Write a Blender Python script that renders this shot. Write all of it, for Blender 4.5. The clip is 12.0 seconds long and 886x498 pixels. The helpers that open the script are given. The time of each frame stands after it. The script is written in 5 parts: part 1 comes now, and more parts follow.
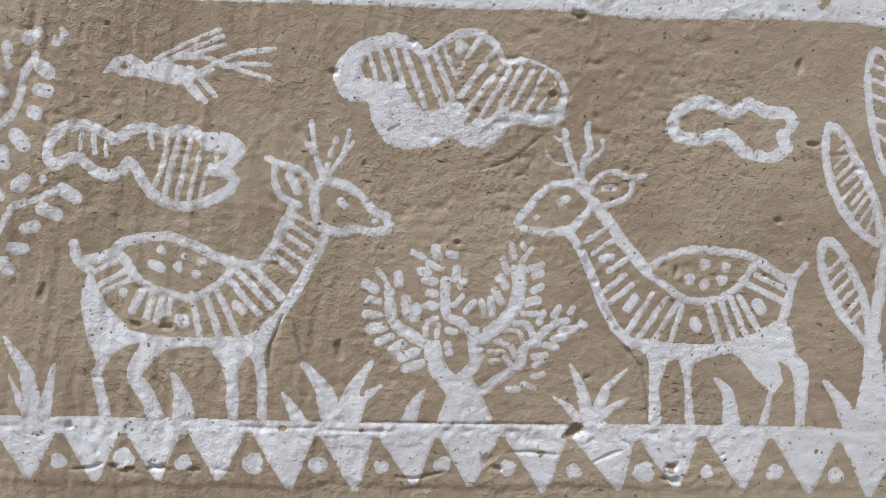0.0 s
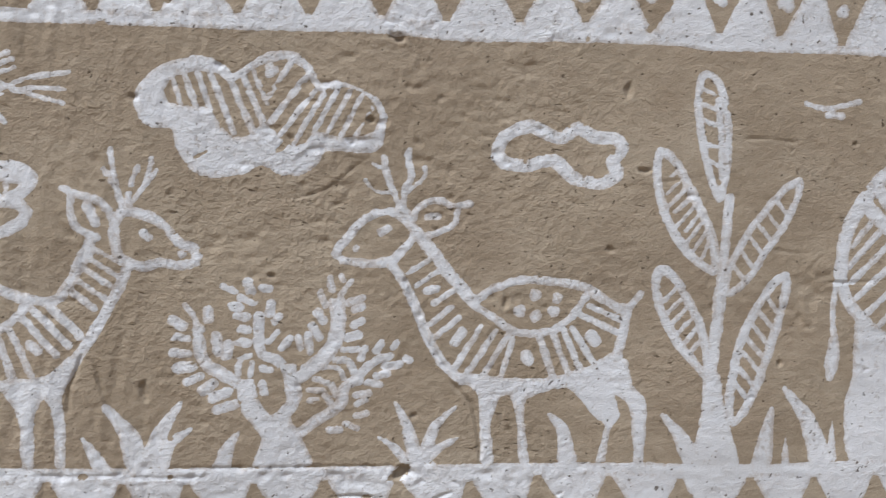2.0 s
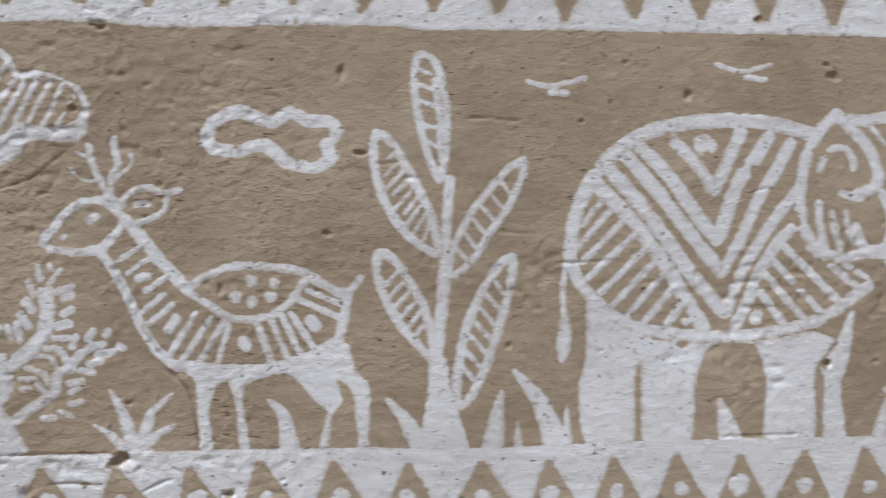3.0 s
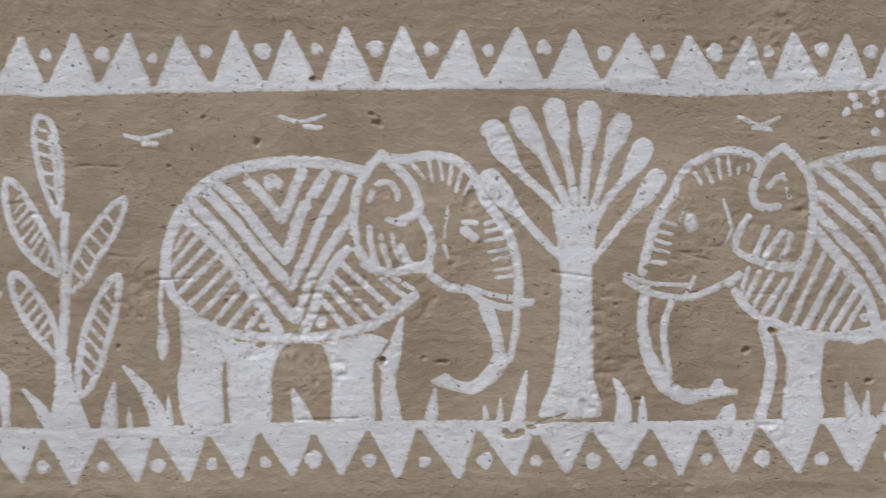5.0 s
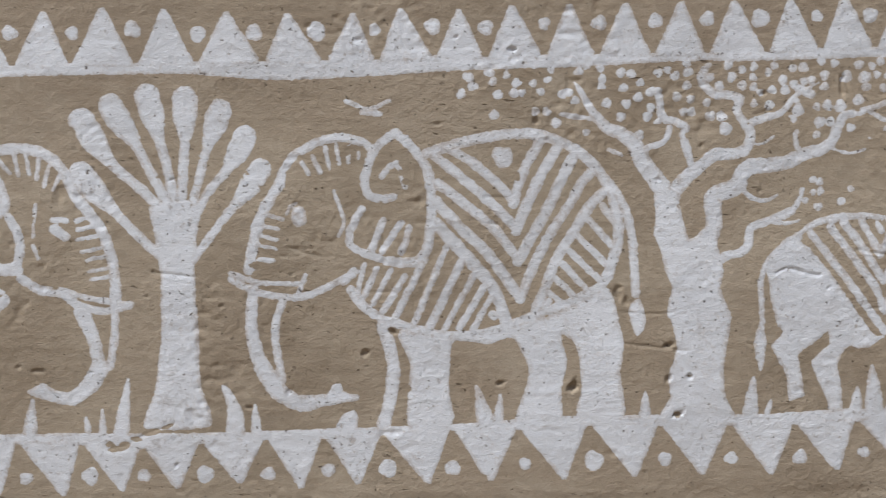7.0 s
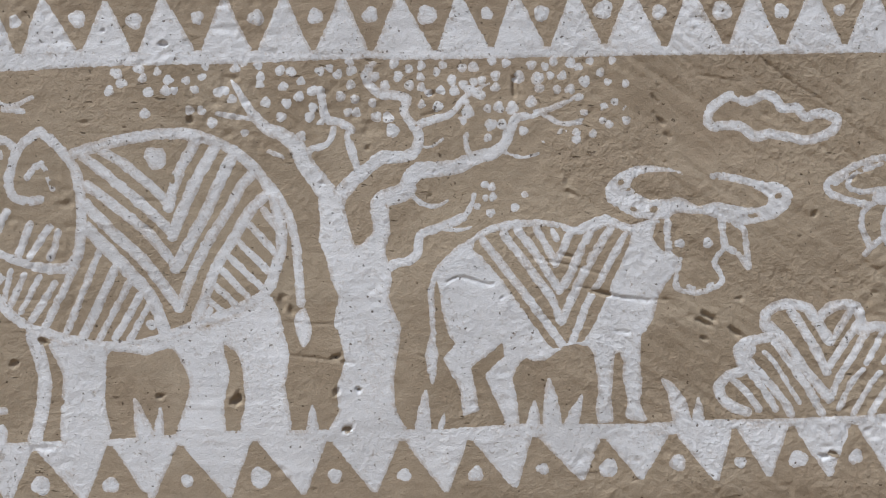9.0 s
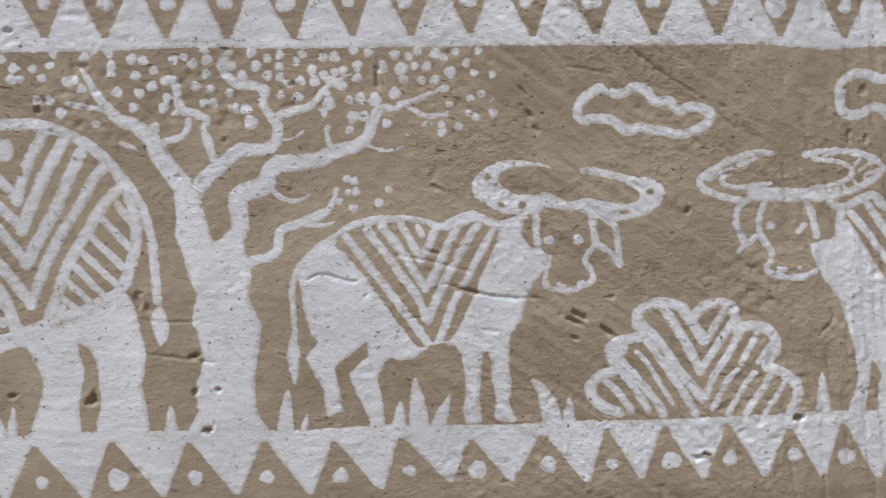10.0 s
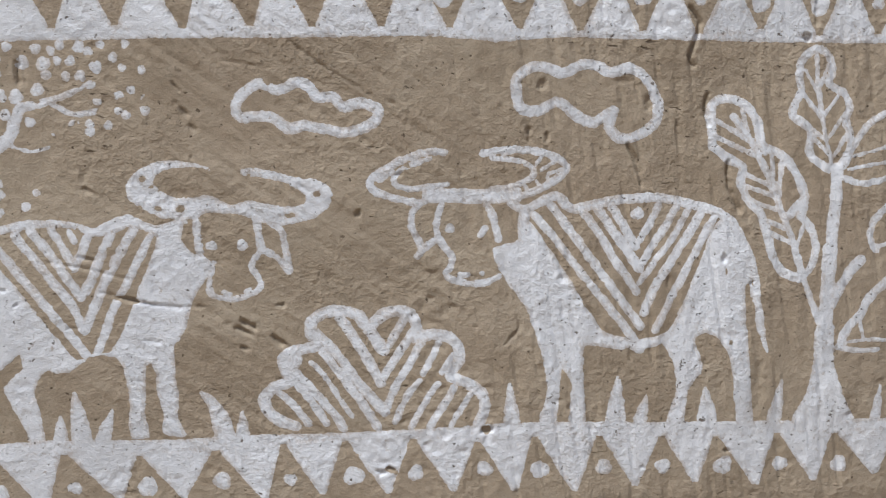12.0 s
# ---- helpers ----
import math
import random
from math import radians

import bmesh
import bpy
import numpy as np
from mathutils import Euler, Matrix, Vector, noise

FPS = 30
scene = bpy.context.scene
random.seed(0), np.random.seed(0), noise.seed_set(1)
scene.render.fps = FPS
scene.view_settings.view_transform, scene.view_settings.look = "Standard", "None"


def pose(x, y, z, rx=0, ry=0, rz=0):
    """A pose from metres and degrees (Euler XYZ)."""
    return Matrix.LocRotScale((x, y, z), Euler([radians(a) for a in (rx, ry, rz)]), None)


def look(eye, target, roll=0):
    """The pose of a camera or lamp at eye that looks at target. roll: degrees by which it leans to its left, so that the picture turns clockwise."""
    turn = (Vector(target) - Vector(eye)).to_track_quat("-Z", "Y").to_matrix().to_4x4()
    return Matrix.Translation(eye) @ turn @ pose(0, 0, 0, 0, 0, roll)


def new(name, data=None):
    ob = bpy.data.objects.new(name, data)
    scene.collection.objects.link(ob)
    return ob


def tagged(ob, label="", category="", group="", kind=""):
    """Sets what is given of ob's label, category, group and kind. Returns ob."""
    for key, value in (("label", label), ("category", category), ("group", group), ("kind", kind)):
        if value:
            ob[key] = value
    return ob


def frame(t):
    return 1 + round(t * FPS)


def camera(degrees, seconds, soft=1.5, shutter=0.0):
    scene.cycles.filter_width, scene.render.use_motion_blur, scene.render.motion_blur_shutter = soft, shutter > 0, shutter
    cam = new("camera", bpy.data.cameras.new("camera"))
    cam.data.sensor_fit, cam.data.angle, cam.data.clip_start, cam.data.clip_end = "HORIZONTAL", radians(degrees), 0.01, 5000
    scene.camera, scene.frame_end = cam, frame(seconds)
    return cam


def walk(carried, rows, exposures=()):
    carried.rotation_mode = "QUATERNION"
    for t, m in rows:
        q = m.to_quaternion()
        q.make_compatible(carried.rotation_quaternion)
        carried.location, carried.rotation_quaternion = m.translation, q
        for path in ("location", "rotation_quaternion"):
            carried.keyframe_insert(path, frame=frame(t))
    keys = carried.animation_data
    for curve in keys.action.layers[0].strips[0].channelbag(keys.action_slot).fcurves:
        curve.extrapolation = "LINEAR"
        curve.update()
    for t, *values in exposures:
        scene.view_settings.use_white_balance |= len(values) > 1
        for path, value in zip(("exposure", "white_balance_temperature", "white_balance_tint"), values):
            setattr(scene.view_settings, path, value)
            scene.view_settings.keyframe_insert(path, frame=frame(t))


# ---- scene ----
# Camera: carried past the wall, drifting to its right.
cam = camera(68.0, 12.0, soft=1.15, shutter=0.3)
ROWS = [
    (0.0, 0.0001, -0.9001, 1.3620, -2.91, -3.19, -1.72),
    (0.5, 0.0244, -0.9007, 1.3674, -3.22, -2.74, -2.05),
    (1.0, 0.0469, -0.8799, 1.3601, -4.53, -2.79, -2.17),
    (1.5, 0.1138, -0.8590, 1.3680, -5.09, -3.07, -2.10),
    (2.0, 0.2135, -0.8699, 1.3882, -5.02, -1.84, -1.31),
    (2.5, 0.3664, -0.8800, 1.4021, -4.31, -1.42, -1.66),
    (2.9, 0.5655, -0.8897, 1.3748, -3.72, -2.04, -0.45),
    (3.0, 0.6211, -0.8952, 1.3790, -3.61, -2.29, -0.14),
    (3.2, 0.7313, -0.9255, 1.3968, -3.23, -3.16, 0.36),
    (4.8, 1.2587, -1.1417, 1.4268, 0.35, -2.03, 0.67),
    (5.0, 1.3371, -1.1266, 1.4226, 0.08, -2.67, 0.86),
    (5.5, 1.5291, -1.0845, 1.3921, -0.12, -3.06, 0.71),
    (6.0, 1.6732, -1.0611, 1.3977, -0.48, -2.97, 1.55),
    (6.5, 1.8233, -1.0570, 1.4020, -0.14, -3.20, 1.82),
    (7.0, 1.9843, -1.0434, 1.4081, -0.11, -3.20, 1.84),
    (7.5, 2.1638, -1.0461, 1.4006, -0.28, -3.33, 1.53),
    (7.6, 2.2110, -1.0409, 1.4038, -0.33, -3.62, 1.47),
    (7.7, 2.2524, -1.0351, 1.4086, -0.40, -3.90, 1.42),
    (9.3, 2.5192, -0.9887, 1.4039, -1.20, -3.35, 1.31),
    (9.5, 2.5460, -0.9821, 1.4227, -1.13, -4.06, 1.05),
    (10.0, 2.6880, -0.9705, 1.4086, -1.58, -4.34, 1.16),
    (10.5, 2.8157, -0.9663, 1.3866, -2.22, -4.73, 1.13),
    (11.0, 2.9195, -0.9544, 1.3952, -3.43, -5.20, 0.88),
    (11.5, 3.0624, -0.9409, 1.4081, -2.85, -4.70, 1.15),
    (12.0, 3.1685, -0.9276, 1.4216, -1.86, -5.59, 1.43),
]
EXPOSURES = [(0.0, 0.42, 5820.0, 9.0), (2.5, 0.32, 5840.0, 9.0), (5.5, 0.24, 5880.0, 9.0), (9.5, 0.25, 5880.0, 9.0), (12.0, 0.32, 5860.0, 9.0)]
walk(cam, [(t, pose(x, y, z, 90 + pitch, roll, yaw)) for t, x, y, z, yaw, pitch, roll in ROWS], EXPOSURES)

# Daylight: a bright hazy sky, and a sun high in front of the wall, to its left.
world = bpy.data.worlds.new("sky")
scene.world = world
world.use_nodes = True
sky = world.node_tree.nodes.new("ShaderNodeTexSky")
sky.sky_type, sky.sun_disc = "NISHITA", False
SUN_UP, SUN_ROUND = radians(60), radians(230)
sky.sun_elevation, sky.sun_rotation = SUN_UP, SUN_ROUND
sky.dust_density = 4.0
back = world.node_tree.nodes["Background"]
back.inputs["Strength"].default_value = 0.062
world.node_tree.links.new(sky.outputs["Color"], back.inputs["Color"])
sun = new("sun", bpy.data.lights.new("sun", "SUN"))
sun.data.energy, sun.data.angle, sun.data.color = 3.3, radians(3), (1.0, 0.97, 0.93)
sun_from = Vector((math.sin(SUN_ROUND) * math.cos(SUN_UP), math.cos(SUN_ROUND) * math.cos(SUN_UP), math.sin(SUN_UP)))
sun.matrix_world = look(sun_from * 20, (0, 0, 0))


# ---- materials ----
class Nodes:
    """A small writer of node materials."""

    def __init__(self, name):
        self.material = bpy.data.materials.new(name)
        self.material.use_nodes = True
        self.tree = self.material.node_tree
        self.shader = self.tree.nodes["Principled BSDF"]
        self.place = self.tree.nodes.new("ShaderNodeTexCoord").outputs["Object"]

    def node(self, kind, **inputs):
        made = self.tree.nodes.new(kind)
        for key, value in inputs.items():
            self.put(made.inputs[key.replace("_", " ")], value)
        return made

    def put(self, socket, value):
        if isinstance(value, bpy.types.NodeSocket):
            self.tree.links.new(value, socket)
        else:
            socket.default_value = value

    def stretch(self, x, y, z, turn=0.0):
        made = self.node("ShaderNodeMapping", Vector=self.place)
        made.vector_type = "TEXTURE"
        made.inputs["Scale"].default_value = (x, y, z)
        made.inputs["Rotation"].default_value = (0, radians(turn), 0)
        return made.outputs["Vector"]

    def along(self, low, high):
        """Nought to one along the wall's length, between two places."""
        return self.ramp(self.node("ShaderNodeSeparateXYZ", Vector=self.place).outputs["X"], low, high)

    def scratches(self):
        """Marks of hand and trowel: upright near both ends, slanting by the horned figures."""
        upright = self.noise(210.0, 3.0, 0.65, self.stretch(1.0, 1.0, 6.0, -4))
        slant = self.noise(230.0, 3.0, 0.65, self.stretch(5.0, 1.0, 1.0, 36))
        start = self.math("MULTIPLY", upright, self.along(0.15, -0.35))
        end = self.math("MULTIPLY", upright, self.along(3.0, 3.35))
        middle = self.math("MULTIPLY", slant, self.math("MULTIPLY", self.along(2.3, 2.75), self.along(3.4, 3.1)))
        patchy = self.ramp(self.noise(7.0, 3.0, 0.6), 0.44, 0.60)
        middle = self.math("MULTIPLY", middle, patchy)
        return self.math("ADD", self.math("ADD", start, end), middle)

    def ruggedness(self):
        """The plaster is coarser towards both ends of the painting."""
        return self.math("ADD", self.math("MULTIPLY", self.math("ADD", self.along(0.7, 0.25), self.along(2.45, 2.9)), 0.16), 0.24)

    def lumps(self):
        """Grains and crumbs of the daub, rounded on top and sharp between."""
        field = self.noise(80.0, 3.5, 0.6)
        return self.math("MULTIPLY", self.math("POWER", self.ramp(field, 0.30, 0.74), 1.8), 2.6)

    def noise(self, scale, detail=4.0, rough=0.55, where=None):
        return self.node("ShaderNodeTexNoise", Vector=where or self.place, Scale=scale, Detail=detail, Roughness=rough).outputs["Fac"]

    def ramp(self, value, low, high, a=0.0, b=1.0):
        made = self.node("ShaderNodeMapRange", Value=value)
        for key, v in zip(("From Min", "From Max", "To Min", "To Max"), (low, high, a, b)):
            made.inputs[key].default_value = v
        return made.outputs["Result"]

    def mix(self, fac, a, b, blend="MIX"):
        made = self.tree.nodes.new("ShaderNodeMix")
        made.data_type, made.blend_type = "RGBA", blend
        for socket, value in zip((made.inputs[0], made.inputs[6], made.inputs[7]), (fac, a, b)):
            self.put(socket, value if isinstance(value, (float, bpy.types.NodeSocket)) else (*value, 1.0))
        return made.outputs[2]

    def math(self, what, a, b=0.0):
        made = self.tree.nodes.new("ShaderNodeMath")
        made.operation = what
        self.put(made.inputs[0], a)
        self.put(made.inputs[1], b)
        return made.outputs[0]

    def finish(self, colour, rough, height=None, deep=0.001, gloss=0.3):
        self.put(self.shader.inputs["Base Color"], colour)
        self.put(self.shader.inputs["Roughness"], rough)
        self.put(self.shader.inputs["Specular IOR Level"], gloss)
        if height is not None:
            bump = self.node("ShaderNodeBump", Height=height)
            bump.inputs["Strength"].default_value, bump.inputs["Distance"].default_value = 1.0, deep
            self.put(self.shader.inputs["Normal"], bump.outputs["Normal"])
        return self.material


def mud_material():
    n = Nodes("dry_mud")
    tone = n.mix(n.ramp(n.noise(2.6, 5.0), 0.35, 0.68), (0.331, 0.263, 0.186), (0.402, 0.332, 0.241))
    # damp stains and pale runs
    tone = n.mix(n.ramp(n.noise(4.2, 5.0, 0.65, n.stretch(1.3, 1.0, 0.9, 0)), 0.48, 0.66, 0.0, 0.65), tone, (0.258, 0.200, 0.134))
    tone = n.mix(n.ramp(n.noise(5.5, 5.0, 0.65, n.stretch(1.2, 1.0, 0.7, 12)), 0.52, 0.70, 0.0, 0.5), tone, (0.448, 0.381, 0.288))
    tone = n.mix(n.ramp(n.noise(24.0, 6.0, 0.68), 0.48, 0.74, 0.0, 0.4), tone, (0.443, 0.367, 0.268))
    tone = n.mix(n.ramp(n.noise(11.0, 5.0, 0.66), 0.54, 0.76, 0.0, 0.45), tone, (0.258, 0.196, 0.130))
    # sand and grit in the daub
    grit = n.noise(520.0, 2.0, 0.75)
    tone = n.mix(n.ramp(grit, 0.56, 0.74, 0.0, 0.45), tone, (0.492, 0.418, 0.320))
    tone = n.mix(n.ramp(grit, 0.42, 0.28, 0.0, 0.5), tone, (0.182, 0.133, 0.086))
    # short bits of chaff, here and there
    chaff = n.noise(150.0, 2.5, 0.55, n.stretch(3.4, 1.0, 1.0, 5))
    chaff = n.math("MULTIPLY", n.ramp(chaff, 0.67, 0.71), n.ramp(n.noise(6.0, 3.0), 0.50, 0.60))
    holes = n.ramp(n.noise(125.0, 2.5, 0.58), 0.695, 0.725)
    holes = n.math("MAXIMUM", holes, chaff)
    # crumbled places between the lumps
    splits = n.math("MULTIPLY", n.ramp(n.noise(58.0, 5.0, 0.7), 0.655, 0.70), n.ramp(n.noise(6.5, 3.0), 0.50, 0.60))
    holes = n.math("MAXIMUM", holes, splits)
    # near-black put into the colour of these hollows, for the shade inside them
    tone = n.mix(n.math("MULTIPLY", holes, 0.8), tone, (0.094, 0.065, 0.042))
    fine = n.math("ADD", n.math("MULTIPLY", n.noise(430.0, 3.0, 0.7), 0.75), n.math("MULTIPLY", n.noise(40.0, 3.0, 0.6), 0.5))
    coarse = n.math("MULTIPLY", n.lumps(), n.ramp(n.noise(6.0, 4.0, 0.6), 0.40, 0.62, 0.35, 1.2))
    coarse = n.math("MULTIPLY", coarse, n.ruggedness())
    fine = n.math("ADD", n.math("ADD", fine, coarse), n.math("MULTIPLY", n.scratches(), 0.45))
    fine = n.math("SUBTRACT", fine, holes)
    return n.finish(tone, 0.93, fine, 0.0015, 0.15)


def lime_material():
    n = Nodes("lime_paint")
    coat = n.tree.nodes.new("ShaderNodeAttribute")
    coat.attribute_name = "coat"
    thickness = coat.outputs["Fac"]
    white = n.mix(n.ramp(n.noise(5.0, 4.0), 0.35, 0.7), (0.640, 0.643, 0.648), (0.735, 0.738, 0.743))
    # brushed thin, the mud shows through, most of all along the rims and in narrow strokes
    bristles = n.noise(300.0, 3.0, 0.75, n.stretch(1.0, 1.0, 2.4, -25))
    thin = n.math("ADD", n.math("MULTIPLY", n.noise(40.0, 5.0, 0.75), 0.40), n.math("MULTIPLY", bristles, 0.60))
    thin = n.math("SUBTRACT", thin, n.math("MULTIPLY", thickness, 0.20))
    thin = n.math("ADD", thin, n.ramp(n.noise(11.0, 4.0, 0.6), 0.36, 0.68, -0.06, 0.12))
    white = n.mix(n.ramp(thin, 0.40, 0.60, 0.0, 0.65), white, (0.42, 0.345, 0.275))
    specks = n.noise(340.0, 3.0, 0.75)
    white = n.mix(n.ramp(specks, 0.37, 0.28, 0.0, 0.45), white, (0.30, 0.235, 0.175))
    dirt = n.math("MULTIPLY", n.ramp(n.noise(40.0, 5.0, 0.7), 0.57, 0.66), n.ramp(n.noise(7.0, 3.0), 0.46, 0.6))
    white = n.mix(n.math("MULTIPLY", dirt, 0.40), white, (0.30, 0.255, 0.21))
    white = n.mix(n.ramp(specks, 0.58, 0.72, 0.0, 0.6), white, (0.83, 0.83, 0.835))
    # flakes rubbed off down to the daub
    flakes = n.math("MULTIPLY", n.ramp(n.noise(90.0, 5.0, 0.75), 0.60, 0.64), n.ramp(n.noise(9.0, 3.0), 0.46, 0.56))
    white = n.mix(n.math("MULTIPLY", flakes, 0.55), white, (0.33, 0.255, 0.185))
    holes = n.ramp(n.noise(125.0, 2.5, 0.58), 0.675, 0.71)
    splits = n.math("MULTIPLY", n.ramp(n.noise(58.0, 5.0, 0.7), 0.665, 0.71), n.ramp(n.noise(6.5, 3.0), 0.50, 0.60))
    holes = n.math("MAXIMUM", holes, splits)
    # shade within pits and splits is painted in as dark brown
    white = n.mix(n.math("MULTIPLY", holes, 0.85), white, (0.11, 0.08, 0.055))
    fine = n.math("ADD", n.math("MULTIPLY", n.noise(430.0, 3.0, 0.7), 0.8), n.math("MULTIPLY", n.noise(40.0, 3.0, 0.6), 0.35))
    coarse = n.math("MULTIPLY", n.lumps(), n.ramp(n.noise(6.0, 4.0, 0.6), 0.40, 0.62, 0.35, 1.2))
    coarse = n.math("MULTIPLY", coarse, n.ruggedness())
    fine = n.math("ADD", n.math("ADD", fine, coarse), n.math("MULTIPLY", n.scratches(), 0.6))
    fine = n.math("SUBTRACT", fine, n.math("ADD", holes, n.math("MULTIPLY", flakes, 0.4)))
    return n.finish(white, n.ramp(n.noise(40.0), 0.3, 0.7, 0.50, 0.78), fine, 0.0012, 0.35)


def earth_material():
    n = Nodes("trodden_earth")
    tone = n.mix(n.ramp(n.noise(1.6, 6.0), 0.35, 0.7), (0.20, 0.15, 0.10), (0.31, 0.245, 0.17))
    return n.finish(tone, 0.95, n.noise(30.0, 6.0, 0.65), 0.01, 0.15)


MUD, LIME, EARTH = mud_material(), lime_material(), earth_material()

# ---- the wall's relief, on one grid that the paint shares ----
STEP = 0.0025
LEFT, RIGHT, LOW, HIGH = -0.70, 4.02, 0.885, 1.875
us = np.arange(LEFT, RIGHT, STEP)
vs = np.arange(LOW, HIGH, STEP)
U, V = np.meshgrid(us, vs)
rng = np.random.default_rng(7)


def lattice(u, v, size_u, size_v, seed, turn=0.0):
    """Smooth noise between -1 and 1 with cells of the given size, turned by so many degrees."""
    c, s = math.cos(radians(turn)), math.sin(radians(turn))
    a, b = (u * c - v * s) / size_u + 300, (u * s + v * c) / size_v + 300
    i, j = np.floor(a).astype(int), np.floor(b).astype(int)
    fa, fb = a - i, b - j
    fa, fb = fa * fa * (3 - 2 * fa), fb * fb * (3 - 2 * fb)

    def corner(p, q):
        h = (p * 374761393 + q * 668265263 + seed * 974634777) & 0xFFFFFFFF
        h = ((h ^ (h >> 13)) * 1274126177) & 0xFFFFFFFF
        return ((h ^ (h >> 16)) & 0xFFFF) / 32767.5 - 1

    low = corner(i, j) * (1 - fa) + corner(i + 1, j) * fa
    high = corner(i, j + 1) * (1 - fa) + corner(i + 1, j + 1) * fa
    return low * (1 - fb) + high * fb


def soft(x, a, b):
    x = np.clip((x - a) / (b - a), 0, 1)
    return x * x * (3 - 2 * x)


def swell(u, v):
    """The slow waves of a hand-laid mud wall."""
    return 0.006 * lattice(u, v, 0.52, 0.41, 1) + 0.0030 * lattice(u, v, 0.17, 0.14, 2)


relief = swell(U, V)
relief += 0.0007 * lattice(U, V, 0.06, 0.05, 3) + 0.0003 * lattice(U, V, 0.022, 0.019, 4) + 0.00022 * lattice(U, V, 0.008, 0.007, 5)
# trowel and hand marks: upright near the branch, slanting by the horned figures, level between
at_start, at_end = soft(-U, -0.25, 0.35), soft(U, 2.45, 2.9)
relief += at_start * (0.0010 * lattice(U, V, 0.010, 0.10, 11, 8) + 0.0022 * np.minimum(lattice(U, V, 0.009, 0.06, 19, -10) + 0.4, 0) + 0.0016 * lattice(U, V, 0.03, 0.17, 12, -6))
relief += at_end * (0.0008 * lattice(U, V, 0.10, 0.011, 13, 34) + 0.0014 * np.minimum(lattice(U, V, 0.045, 0.0065, 14, 42) + 0.2, 0)) * soft(-U, -3.45, -3.1)
relief += soft(U, 3.05, 3.4) * (0.0042 * np.minimum(lattice(U, V, 0.008, 0.075, 15, -8) + 0.35, 0) + 0.0012 * lattice(U, V, 0.022, 0.15, 16, 4) + 0.0005 * lattice(U, V, 0.0075, 0.02, 18, -6))
relief += (1 - at_start) * (1 - at_end) * 0.00025 * lattice(U, V, 0.09, 0.009, 17, 4)
# rough, crumbled patches
rough = soft(lattice(U, V, 0.16, 0.13, 21) + 0.5 * lattice(U, V, 0.05, 0.05, 22), 0.35, 0.9)
rough = np.maximum(rough, soft(-np.abs(V - 1.056 + 0.006 * lattice(U, V, 0.05, 0.3, 28)), -0.022, -0.006) * soft(-U, -0.62, -0.4))
rough = np.maximum(rough, 0.85 * soft(-U, -0.75, -0.35) * soft(lattice(U, V, 0.09, 0.08, 25) + lattice(U, V, 0.03, 0.03, 26), -0.2, 0.8))
rough = np.maximum(rough, 0.7 * soft(U, 2.35, 2.8) * soft(lattice(U, V, 0.12, 0.10, 29) + lattice(U, V, 0.035, 0.035, 30), 0.0, 1.0))
relief += rough * (0.0006 * lattice(U, V, 0.0075, 0.0075, 23) + 0.0030 * np.minimum(lattice(U, V, 0.015, 0.012, 24) + 0.3, 0) )


def box(points, reach):
    xs, zs = points[:, 0], points[:, 1]
    i0, i1 = np.searchsorted(us, (xs.min() / 1000 - reach, xs.max() / 1000 + reach))
    j0, j1 = np.searchsorted(vs, (zs.min() / 1000 - reach, zs.max() / 1000 + reach))
    return max(i0 - 1, 0), min(i1 + 1, len(us)), max(j0 - 1, 0), min(j1 + 1, len(vs))


def curve(points, closed=False, tight=0.42):
    """A smooth line through a few points, about 4 mm a step."""
    p = np.array(points, float).reshape(-1, 2)
    if len(p) < 3:
        return p
    before, after = np.roll(p, 1, 0), np.roll(p, -1, 0)
    slope = tight * (after - before)
    if not closed:
        slope[0], slope[-1] = tight * (p[1] - p[0]), tight * (p[-1] - p[-2])
    line = []
    for k in range(len(p) if closed else len(p) - 1):
        a, b, ma, mb = p[k], p[(k + 1) % len(p)], slope[k], slope[(k + 1) % len(p)]
        s = np.linspace(0, 1, max(3, int(np.hypot(*(b - a)) / 5)), endpoint=False)[:, None]
        line.append((2 * s**3 - 3 * s**2 + 1) * a + (s**3 - 2 * s**2 + s) * ma + (3 * s**2 - 2 * s**3) * b + (s**3 - s**2) * mb)
    line.append(p[:1] if closed else p[-1:])
    return np.concatenate(line)


def ribbon(line, radii):
    """How deep inside a stroke each grid point lies, in millimetres."""
    i0, i1, j0, j1 = where = box(line, radii.max() / 1000 + 0.008)
    x, z = U[j0:j1, i0:i1] * 1000, V[j0:j1, i0:i1] * 1000
    best = np.full(x.shape, -50.0)
    for a, b, ra, rb in zip(line, line[1:], radii, radii[1:]):
        d = b - a
        t = np.clip(((x - a[0]) * d[0] + (z - a[1]) * d[1]) / max(d @ d, 1e-9), 0, 1)
        best = np.maximum(best, ra + (rb - ra) * t - np.hypot(x - a[0] - t * d[0], z - a[1] - t * d[1]))
    return where, best


